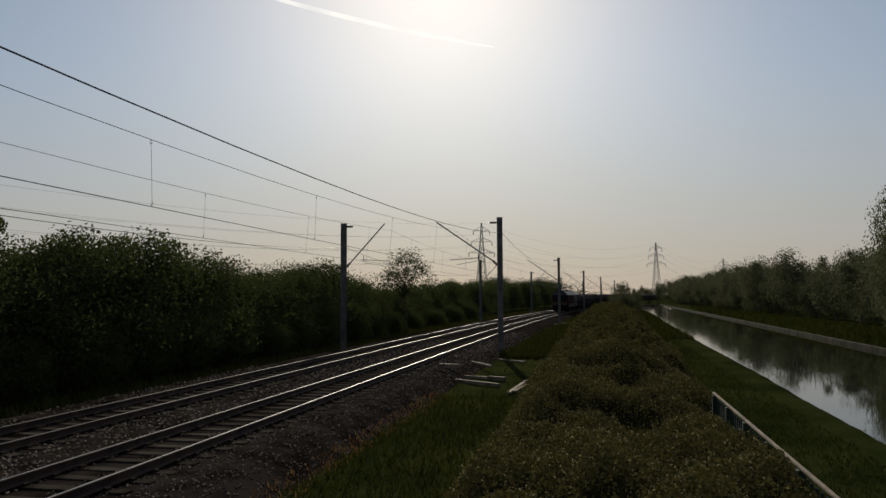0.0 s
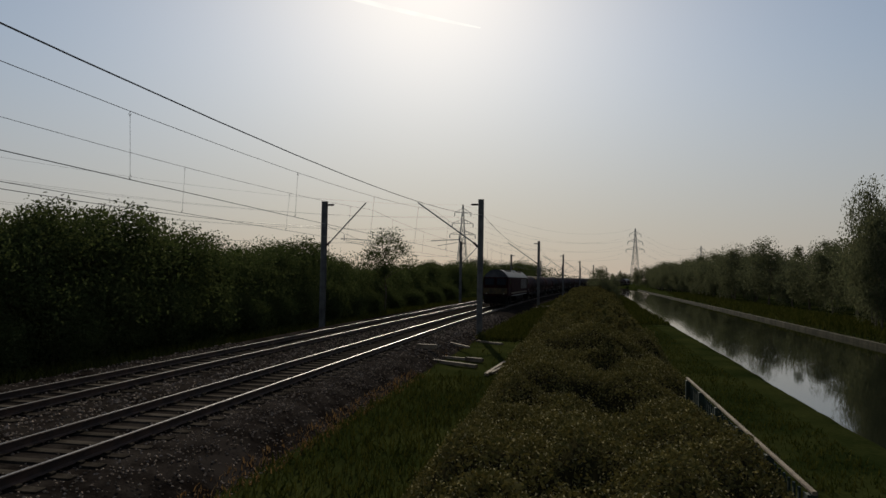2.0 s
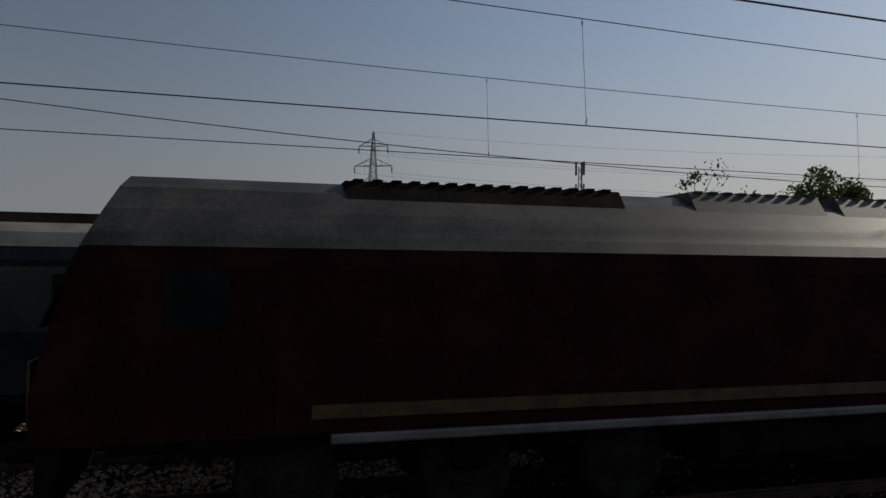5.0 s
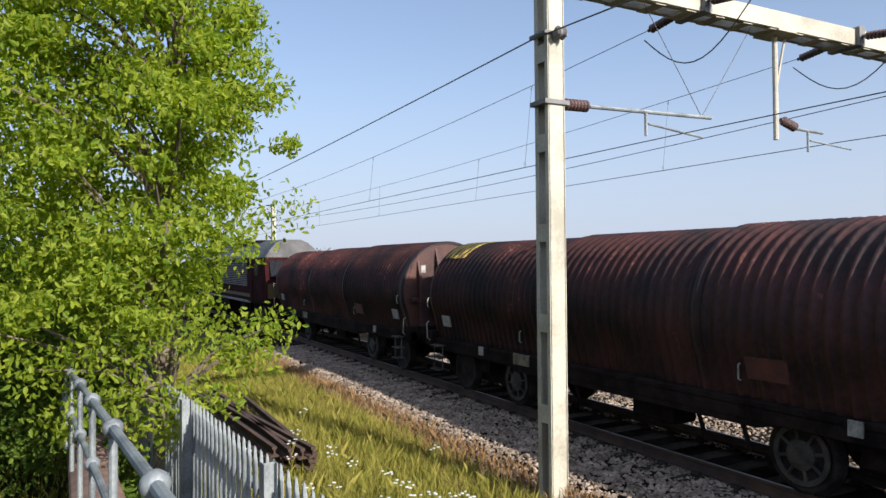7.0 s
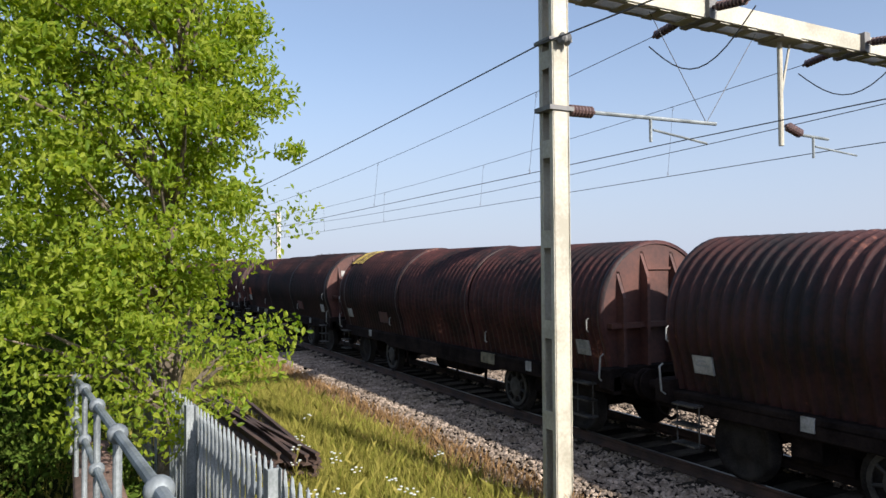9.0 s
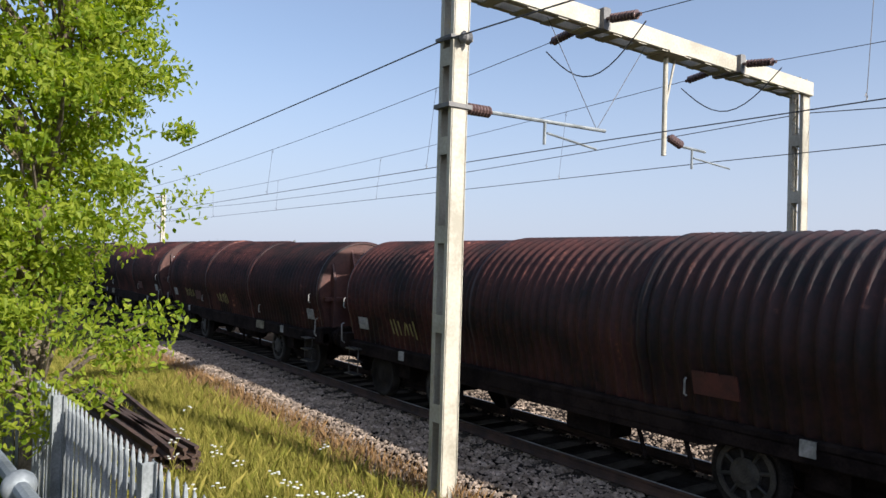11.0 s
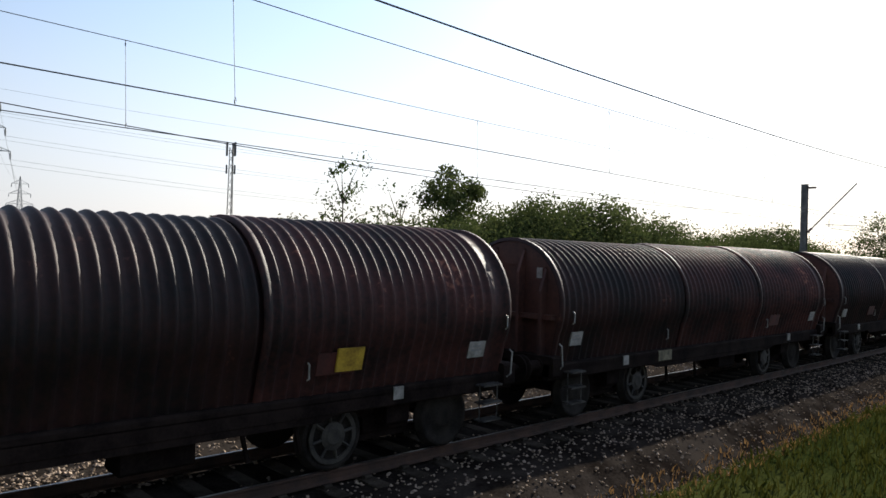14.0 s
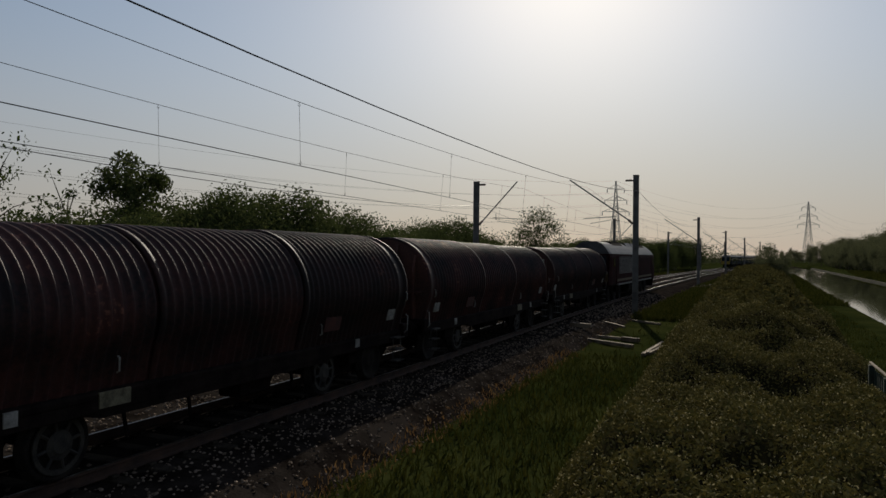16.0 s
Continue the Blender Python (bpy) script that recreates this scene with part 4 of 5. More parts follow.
def diesel(label):
    lo = thing("diesel_locomotive", label, "locomotive", "locomotives")
    L = 10.55

    def rake(z):
        return 0.0 if z < 2.05 else (z - 2.05) * 0.42

    def taper(y, x):
        return x * (0.95 if abs(y) > 10.2 else 1.0)
    s = Shape()
    s.loft([[(taper(y, x), (abs(y) - (rake(z) if abs(y) > 10 else 0)) * (1 if y > 0 else -1), z) for x, z in BODY] for y in (-L, -10.1, -8.2, 8.2, 10.1, L)])
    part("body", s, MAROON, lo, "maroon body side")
    s = Shape()
    s.loft([[(taper(y, x), (abs(y) - (rake(z) if abs(y) > 10 else 0)) * (1 if y > 0 else -1), z) for x, z in ROOF] for y in (-L, -10.1, -8.0, -7.99, 7.99, 8.0, 10.1, L)])
    part("roof", s, LOCOROOF, lo, "dusty grey cambered roof")
    for a, b, zz in ((-7.6, -4.2, 3.70), (-3.2, -1.2, 3.73), (-0.9, 1.4, 3.73), (3.0, 6.8, 3.72)):
        s = Shape()
        s.loft([[(x, y, z) for x, z in ((-0.8, 3.52), (0.8, 3.52), (0.62, zz + 0.06), (-0.62, zz + 0.06))] for y in (a, b)])
        for k in range(int((b - a) / 0.22)):
            s.box(-0.64, 0.64, a + 0.1 + 0.22 * k, a + 0.2 + 0.22 * k, zz + 0.05, zz + 0.085)
        part("roof_hatch", s, UNDER if a < -4 or a > 2 else LOCOROOF, lo, "ribbed roof grille")
    s = Shape()
    s.tube((0, 2.2, 3.7), (0, 2.2, 3.86), 0.2, 12)
    part("exhaust", s, UNDER, lo)
    for x in (-1.0, 1.0):
        s = Shape()
        for k in range(13):
            z = 1.75 + 0.085 * k
            s.box(x * 1.325 - 0.02, x * 1.325 + 0.02, 1.2, 7.4, z, z + 0.045)
        part("side_grille", s, MASTDARK, lo, "row of dull louvre slats")
        s = Shape()
        s.box(x * 1.325 - 0.012, x * 1.325 + 0.012, -8.0, 8.0, 1.28, 1.42)
        part("gold_band", s, SHADEYELLOW, lo, "dull gold band")
        s = Shape()
        s.box(x * 1.3 - 0.06, x * 1.3 + 0.06, -7.8, 7.8, 1.02, 1.12, 0.02)
        part("walkway", s, MASTDARK, lo, "pale worn footboard edge")
        for y in (-9.1, 9.1):
            s = Shape()
            s.box(x * 1.32 - 0.015, x * 1.32 + 0.015, y - 0.3, y + 0.3, 2.2, 2.75, 0.0)
            part("cab_window", s, GLASS, lo, "dark cab side window")
            s = Shape()
            s.box(x * 1.32 - 0.012, x * 1.32 + 0.012, y + (0.75 if y < 0 else -1.35), y + (1.35 if y < 0 else -0.75), 1.15, 2.85)
            s.tube((x * 1.35, y + (0.65 if y < 0 else -0.65), 1.2), (x * 1.35, y + (0.65 if y < 0 else -0.65), 2.3), 0.015, 6)
            part("cab_door", s, MAROON, lo)
    for sg in (-1, 1):
        s = Shape()
        s.box(-1.2, 1.2, sg * (L + 0.012) - 0.012, sg * (L + 0.012) + 0.012, 1.3, 1.9)
        part("nose_panel", s, SHADEYELLOW, lo, "dull yellow warning panel")
        for x in (-0.6, 0.6):
            s = Shape()
            s.loft([[(x - 0.46, sg * (L - rake(z) + 0.02 + e), z) for z in (2.2, 2.85)] + [(x + 0.46, sg * (L - rake(z) + 0.02 + e), z) for z in (2.85, 2.2)] for e in (0.0, 0.015)])
            part("windscreen", s, GLASS, lo, "dark raked windscreen")
            s = Shape()
            s.lathe((x * 1.45, sg * (L + 0.02), 1.32), (x * 1.45, sg * (L + 0.07), 1.32), [(0, 0.06), (0.7, 0.06), (1, 0.05)], 14)
            part("headlight", s, HEADLIGHT if sg < 0 else UNDER, lo, "small lit headlight")
        buffers(lo, sg * (L - 0.05), sg, 1.0)
        s = Shape()
        s.loft([[(-1.2, sg * (L - 0.3), 1.1), (1.2, sg * (L - 0.3), 1.1), (1.1, sg * (L - 0.1), 0.35), (-1.1, sg * (L - 0.1), 0.35)], [(-1.2, sg * (L - 0.05), 1.1), (1.2, sg * (L - 0.05), 1.1), (1.1, sg * (L - 0.02), 0.35), (-1.1, sg * (L - 0.02), 0.35)]])
        part("plough", s, UNDER, lo)
        bogie(lo, sg * 6.2, (-2.0, 0.0, 2.0), UNDER, 0.53)
    s = Shape()
    s.loft([[(x, y, z) for x, z in ((-1.1, 0.4), (1.1, 0.4), (1.25, 0.6), (1.25, 1.05), (-1.25, 1.05), (-1.25, 0.6))] for y in (-3.2, 3.2)])
    s.box(-1.2, 1.2, -9.9, 9.9, 0.98, 1.13, 0.03)
    part("fuel_tank", s, UNDER, lo, "black fuel tank and frame")
    return lo


def coach(lead):
    """One vehicle of the passenger unit; the leading one ends in a cab."""
    c = thing("passenger_coach", "grey electric passenger coach with lime green door surrounds" if not lead else "leading passenger coach with dark cab end and yellow edge", "passenger train", "passenger train coaches")
    side = [(-1.36, 1.0), (1.36, 1.0), (1.39, 1.5), (1.38, 2.85), (1.3, 3.025), (-1.3, 3.025), (-1.38, 2.85), (-1.39, 1.5)]
    roof = [(-1.3, 3.03), (1.3, 3.03), (1.15, 3.24), (0.85, 3.38), (0.4, 3.46), (-0.4, 3.46), (-0.85, 3.38), (-1.15, 3.24)]
    for prof, name, mt, lab in ((side, "body", EMUGREY, "grey body side with its shade put into the paint"), (roof, "roof", MASTDARK, "dull dark grey roof")):
        s = Shape()
        ends = [(-9.95, 1.0, 0.0), (8.2, 1.0, 0.0)] + ([(9.2, 0.97, 0.12), (9.9, 0.86, 0.42)] if lead else [(9.95, 1.0, 0.0)])
        s.loft([[(x * k, y - (d * max(0, z - 1.8)), 1.0 + (z - 1.0) * (1 - 0.06 * (1 - k) / 0.14)) for x, z in prof] for y, k, d in ends])
        part(name, s, mt, c, lab)
    for x in (-1.0, 1.0):
        s = Shape()
        s.box(x * 1.392 - 0.006, x * 1.392 + 0.006, -9.6, 8.1, 1.85, 2.75)
        part("window_band", s, EMUDARK, c, "black window band")
        for k in range(7):
            y = -8.9 + 2.55 * k
            if abs(abs(y) - 3.8) < 0.9:
                continue
            s = Shape()
            s.box(x * 1.398 - 0.006, x * 1.398 + 0.006, y - 0.62, y + 0.62, 1.95, 2.65)
            part("window", s, GLASS, c)
        for y in (-3.7, 3.7):
            for d in (-0.92, 0.92):
                s = Shape()
                s.box(x * 1.395 - 0.012, x * 1.395 + 0.012, y + d - 0.11, y + d + 0.11, 1.05, 2.88)
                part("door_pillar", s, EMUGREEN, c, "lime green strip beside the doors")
            for d in (-0.4, 0.4):
                s = Shape()
                s.box(x * 1.395 - 0.014, x * 1.395 + 0.014, y + d - 0.39, y + d + 0.39, 1.05, 2.85)
                dr = part("door", s, EMUDARK, c, "dark sliding door leaf")
                s = Shape()
                s.box(x * 1.405 - 0.012, x * 1.405 + 0.012, y + d - 0.25, y + d + 0.25, 1.8, 2.7)
                part("door_window", s, GLASS, dr)
        if lead:
            s = Shape()
            s.box(x * 1.365 - 0.02, x * 1.365 + 0.02, 7.6, 8.9, 1.95, 2.75, 0.0)
            part("cab_window", s, GLASS, c, "dark rounded cab side window")
    if lead:
        s = Shape()
        s.box(-1.1, 1.1, 9.78, 9.94, 1.0, 1.8, 0.05)
        for x in (-1.12, 1.12):
            s.loft([[(x * k + a, 9.93 - 0.42 * (z - 1.8) + b, z) for a, b in ((-0.09, -0.1), (0.09, -0.1), (0.07, 0.02), (-0.07, 0.02))] for z, k in ((1.8, 1.0), (2.3, 1.0), (2.75, 0.98), (2.95, 0.93))])
        part("nose_panel", s, YELLOW, c, "yellow front panel")
    for a, b in ((-8.0, -5.2), (-2.5, 2.2), (5.0, 7.6)):
        s = Shape()
        s.loft([[(x, y, z) for x, z in ((-0.85, 3.36), (0.85, 3.36), (0.7, 3.54), (-0.7, 3.54))] for y in (a, b)])
        part("roof_unit", s, UNDER, c, "dark roof equipment box")
    s = Shape()
    s.box(-1.25, 1.25, -4.6, 4.6, 0.35, 1.0, 0.06)
    s.box(-1.3, 1.3, -9.6, 9.2, 0.85, 1.02, 0.03)
    part("underframe", s, UNDER, c)
    s = Shape()
    s.box(-0.9, 0.9, -10.2, -9.9, 1.0, 3.1, 0.06)
    part("gangway", s, EMUDARK, c, "black rubber gangway")
    for y in (-7.0, 7.0):
        bogie(c, y, (-1.25, 1.25), UNDER, 0.42)
    return c


HEADLIGHT = plain("lit_headlight", (0.22, 0.20, 0.16), 0.3, 0.0, 0.15)


def build_trains():
    fleet = []
    rng = random.Random(21)
    loco = diesel("maroon diesel freight locomotive with dusty grey roof and yellow nose")
    fleet.append((loco, 10.75, NEAR, "freight", 0))
    a = coil_wagon()
    for k in range(21):
        w = a if k == 0 else copy_thing(a, pose(0, 0, 0))
        if k == 14:
            panel_part("yellow_plate", 1.27, 1, 2.98, 1.5, 0.4, 0.3, YELLOW, w, "bright yellow square plate")
        if k == 3:
            panel_part("orange_plate", 1.155, 1, -5.2, 1.75, 0.34, 0.3, REDPLATE, w, "bright orange-red square plate")
        for y in {7: (3.6, 0.4), 8: (-3.7,), 9: (2.4, -3.1, -5.3)}.get(k, ()):
            scrawl(w, y, 1.5, k + int(10 * y), -1 if k == 7 else 1)
        if k == 1:
            painted_rib(w, 1.155, -5.84)
        if k in (4, 11):
            painted_rib(w, 1.235, 4.95)
        fleet.append((w, 21.9 + 6.625 + 13.25 * k, NEAR, "freight", 180 if k in (2, 4, 7, 11, 13, 16, 19) else 0))
    tail = copy_thing(loco, pose(0, 0, 0))
    tagged(tail, "maroon diesel locomotive coupled behind the last wagon")
    fleet.append((tail, 21.9 + 13.25 * 21 + 10.9, NEAR, "freight", 180))
    lead, mid = coach(True), coach(False)
    fleet.append((lead, 10.0, FAR, "passenger", 0))
    fleet.append((mid, 30.2, FAR, "passenger", 0))
    fleet.append((copy_thing(mid, pose(0, 0, 0)), 50.4, FAR, "passenger", 180))
    fleet.append((copy_thing(lead, pose(0, 0, 0)), 70.6, FAR, "passenger", 180))
    return fleet


FREIGHT_T, FREIGHT_Y = (0.0, 4.1, 7.0, 8.2, 10.5, 16.0), (120.2, 19.55, -51.2, -78.8, -131.5, -257.9)


def motions():
    """The freight comes towards the camera and past it; the passenger train draws away on the far track."""
    for ob, s, base, which, half in FLEET:
        rows = []
        for k in range(33):
            t = 0.5 * k
            if which == "freight":
                y = float(np.interp(t, FREIGHT_T, FREIGHT_Y)) + s
            else:
                y = 13.6 + 23.0 * (t - 4.1) - s
            rows.append((t, pose(base + shift(y), y, 0, 0, 0, turn(y) + half)))
        walk(ob, rows)


# ---- overhead line ----
def insulator(s, p, q, r=0.075, n=7):
    prof = [(0, 0.03), (0.08, 0.03)]
    for k in range(n):
        a = 0.1 + 0.8 * k / n
        prof += [(a, r * 0.6), (a + 0.4 / n, r), (a + 0.65 / n, r), (a + 0.7 / n, r * 0.6)]
    s.lathe(p, q, prof + [(0.92, 0.03), (1, 0.03)], 12)


def batten_column(s, x, y0, y1, z0, z1, batten, w=0.25):
    """Two channels joined by batten plates, open between them."""
    d = w / 2
    for yy in (y0, y1):
        sg = 1 if yy == y1 else -1
        s.box(x - d, x + d, min(yy, yy - 0.02 * sg), max(yy, yy - 0.02 * sg), z0, z1)
        for e in (-1, 1):
            s.box(x + e * d - 0.012, x + e * d + 0.012, min(yy, yy - 0.07 * sg), max(yy, yy - 0.07 * sg), z0, z1)
    z = z0 + 0.3
    while z < z1 - 0.1:
        for e in (-1, 1):
            s.box(x + e * (d + 0.002) - 0.012, x + e * (d + 0.002) + 0.012, y0 + 0.06, y1 - 0.06, z, z + 0.24)
        z += batten


def gantry(y):
    g = thing("portal_gantry", "cream painted steel portal gantry carrying the overhead wires", "gantry", "overhead line supports")
    x0, x1, top = -5.86, -15.05, 6.54
    s = Shape()
    batten_column(s, x0, -0.15, 0.15, -0.9, top + 0.25, 1.21)
    part("near_post", s, MASTPAINT, g, "cream battened steel post with yellow stains", pose(0, y, 0))
    s = Shape()
    batten_column(s, x1, -0.15, 0.15, -0.9, top + 0.24, 1.21)
    for k in range(11):
        z = 4.0 + 0.22 * k
        s.tube((x1 + 0.125, -0.1 if k % 2 else 0.1, z), (x1 + 0.125, 0.1 if k % 2 else -0.1, z + 0.22), 0.014, 5)
    part("far_post", s, MASTPAINT, g, "cream laced steel post", pose(0, y, 0))
    s = Shape()
    for yy in (-0.2, 0.2):
        s.box(x1 - 0.13, x0 + 0.13, yy - 0.025, yy + 0.025, top - 0.02, top + 0.26, 0.0)
        for z in (top - 0.03, top + 0.25):
            s.box(x1 - 0.13, x0 + 0.13, min(yy, yy * 0.55), max(yy, yy * 0.55), z, z + 0.02)
    x = x1 + 0.4
    while x < x0:
        s.box(x, x + 0.2, -0.2, 0.2, top - 0.045, top - 0.03)
        x += 0.62
    part("beam", s, MASTPAINT, g, "cream steel cross beam with battens beneath", pose(0, y, 0))
    s = Shape()
    s.tube((-10.48, y, top), (-10.48, y, 4.75), 0.045, 10)
    s.tube((-10.75, y, top), (-10.5, y, 5.6), 0.022, 6)
    s.box(-10.7, -10.26, y - 0.25, y + 0.25, top - 0.06, top - 0.03)
    part("drop_post", s, MASTPAINT, g, "cream drop tube")
    # near-track cantilever
    s = Shape()
    s.tube((-6.45, y, 4.93), (-8.95, y, 4.98), 0.03, 8)
    s.tube((-7.6, y, 4.95), (-7.6, y, 4.6), 0.025, 6)
    s.tube((-7.65, y, 4.78), (-8.75, y, 4.66), 0.018, 6)
    part("cantilever", s, GALV, g, "pale green-grey registration tube")
    s = Shape()
    insulator(s, (-6.05, y, 4.92), (-6.55, y, 4.93), 0.085)
    part("insulator", s, INSUL, g, "ribbed brown insulator")
    s = Shape()
    insulator(s, (-10.6, y, 5.1), (-11.0, y, 4.98), 0.08, 5)
    part("insulator", s, INSUL, g, "ribbed brown insulator")
    s = Shape()
    s.tube((-11.0, y, 4.97), (-11.7, y, 4.95), 0.025, 6)
    s.tube((-11.3, y, 4.95), (-11.3, y, 4.6), 0.022, 6)
    s.tube((-11.35, y, 4.8), (-12.5, y, 4.72), 0.016, 6)
    part("steady_arm", s, GALV, g)
    # two thin stays from the beam hold the near registration tube
    for q in (-7.6, -9.9):
        s = Shape()
        s.tube((q, y, top), (-8.75, y, 4.98), 0.006, 5)
        part("stay_wire", s, WIRE, g)
    s = Shape()
    s.box(x0 - 0.2, x0 + 0.2, y - 0.18, y + 0.18, 4.87, 4.93)
    part("clamp", s, MASTDARK, g)
    s = Shape()
    s.box(x0 - 0.18, x0 + 0.2, y - 0.18, y + 0.18, 5.8, 5.84)
    s.lathe((x0 - 0.08, y + 0.25, 5.8), (x0 + 0.08, y + 0.25, 5.8), [(0, 0.05), (0.2, 0.09), (0.4, 0.05), (0.6, 0.05), (0.8, 0.09), (1, 0.05)], 12)
    part("clamp", s, MASTDARK, g)
    # messenger wires end on both faces of the beam, with jumper loops beneath
    for x in (-8.6, -12.4):
        s, j = Shape(), Shape()
        insulator(s, (x, y - 0.3, top + 0.12), (x, y - 0.95, top + 0.03), 0.075, 8)
        part("insulator", s, INSUL, g, "ribbed brown insulator")
        s = Shape()
        insulator(s, (x, y + 0.3, top + 0.12), (x, y + 0.95, top + 0.03), 0.075, 8)
        part("insulator", s, INSUL, g, "ribbed brown insulator")
        pts = [(x, y - 1.05 + 2.1 * k / 12, top - 0.1 - 0.62 * math.sin(math.pi * k / 12)) for k in range(13)]
        j.path(pts, 0.011, 5)
        part("jumper_loop", j, WIRE, g)
        b = Shape()
        b.box(x - 0.08, x + 0.08, y - 0.3, y + 0.3, top - 0.05, top + 0.3, 0.02)
        part("bracket", b, MASTDARK, g)
    return g


def side_mast(x, y, side, h=7.45):
    """A plain column with one raked arm over its track. side: +1 when the track lies towards +x."""
    m = thing("overhead_mast", "overhead line mast with raked bracket arm, its column coloured as lit", "mast", "overhead line supports")
    s = Shape()
    w = 0.15
    s.box(-w, w, -w, -w + 0.02, -0.9, h), s.box(-w, w, w - 0.02, w, -0.9, h), s.box(-0.012, 0.012, -w, w, -0.9, h)
    s.box(-w - 0.02, w + 0.02, -w - 0.02, w + 0.02, h, h + 0.02)
    # light put into the column colour: dark where backlit, cream where sunlit
    part("column", s, MASTDARK if y > 0 else MASTPAINT, m)
    a = Shape()
    a.tube((0.42 * side, 0, 4.95), ((3.85 if side < 0 else 2.65) * side, 0, 7.35), 0.04, 8)
    a.tube((1.1 * side, 0, 5.15), (3.0 * side, 0, 5.05), 0.022, 6)
    a.tube((1.3 * side, 0, 5.4), (1.3 * side, 0, 5.0), 0.022, 6)
    a.tube((1.4 * side, 0, 4.95), (2.6 * side, 0, 4.75), 0.016, 6)
    part("bracket_arm", a, GALV, m, "raked galvanised tube")
    i = Shape()
    insulator(i, (0.15 * side, 0, 4.7), (0.45 * side, 0, 4.98), 0.08, 5)
    part("insulator", i, INSUL, m, "ribbed brown insulator")
    i = Shape()
    insulator(i, (0.15 * side, 0, 7.22), (0.62 * side, 0, 7.22), 0.07, 5)
    part("insulator", i, INSUL, m, "ribbed brown insulator")
    m.matrix_basis = pose(x, y, 0)
    return m


GANTRIES = (-8.75,)
MASTS = (-60.0, 42.0, 89.0, 136.0, 183.0, 230.0, 280.0)


def build_overhead():
    for y in GANTRIES:
        gantry(y)
    for y in MASTS:
        side_mast(-5.75 + shift(y), y, -1, 7.5)
        side_mast(-15.5 + shift(y), y, 1, 7.4)
    stops = [-110.0] + sorted(GANTRIES + MASTS)
    for base, off, dip in ((NEAR, 0.0, 3.1), (FAR, 0.55, 2.2)):
        c = thing("catenary", "thin dark catenary and contact wire with droppers", "overhead wire", "overhead wires")
        mess, cont, upper, lower = Shape(), Shape(), [], []
        for a, b in zip(stops, stops[1:]):
            za, zb = (6.62 if a < 0 else 6.9), (6.62 if b < 0 else 6.9)
            n = 14
            pts, low = [], []
            for k in range(n + 1):
                u = k / n
                y = a + (b - a) * u
                st = 0.2 * math.cos(math.pi * stops.index(a) + math.pi * u)
                pts.append((base + shift(y), y, za + (zb - za) * u - dip * u * (1 - u) * (b - a) / 50.9))
                low.append((base + shift(y) + st, y, 4.70 + off * 0.25 - 0.05 * 4 * u * (1 - u)))
            upper += pts if not upper else pts[1:]
            lower += low if not lower else low[1:]
            m = max(4, round((b - a) / 8.8))
            for k in range(m):
                u = (k + 0.5) / m
                y = a + (b - a) * u
                st = 0.2 * math.cos(math.pi * stops.index(a) + math.pi * u)
                d = Shape()
                t0 = (base + shift(y), y, za + (zb - za) * u - dip * u * (1 - u) * (b - a) / 50.9)
                t1 = (base + shift(y) + st, y, 4.70 + off * 0.25 - 0.05 * 4 * u * (1 - u))
                d.tube(t0, t1, 0.0045, 4)
                for q, e in ((t0, -0.05), (t1, 0.05)):
                    d.path([(q[0] + 0.03, q[1], q[2] + e), (q[0], q[1], q[2] + 2 * e), (q[0] - 0.03, q[1], q[2] + e), (q[0], q[1], q[2])], 0.005, 4)
                part("dropper", d, WIRE, c)
        mess.path(upper, 0.0068, 5), cont.path(lower, 0.0082, 5)
        part("messenger_wire", mess, WIRE, c), part("contact_wire", cont, WIRE, c)
    # the heavy feeder on the near posts, and the return wire beyond the far ones
    for name, x, r, sag, heights in (("feeder_wire", -5.62, 0.0108, 0.86, (5.76, 6.6)), ("return_wire", -15.3, 0.011, 1.0, (6.2, 5.9))):
        w, line = Shape(), []
        for a, b in zip(stops, stops[1:]):
            za = heights[0] if a < 0 else heights[1]
            zb = heights[0] if b < 0 else heights[1]
            line += [(x + shift(a + (b - a) * k / 16), a + (b - a) * k / 16, za + (zb - za) * k / 16 - sag * (0.4 if b < 0 else 1.0) * 4 * (k / 16) * (1 - k / 16)) for k in range(1 if line else 0, 17)]
        w.path(line, r, 6)
        tagged(put(name, w.mesh(name, WIRE)), "sagging dark cable strung between the masts", "overhead wire")


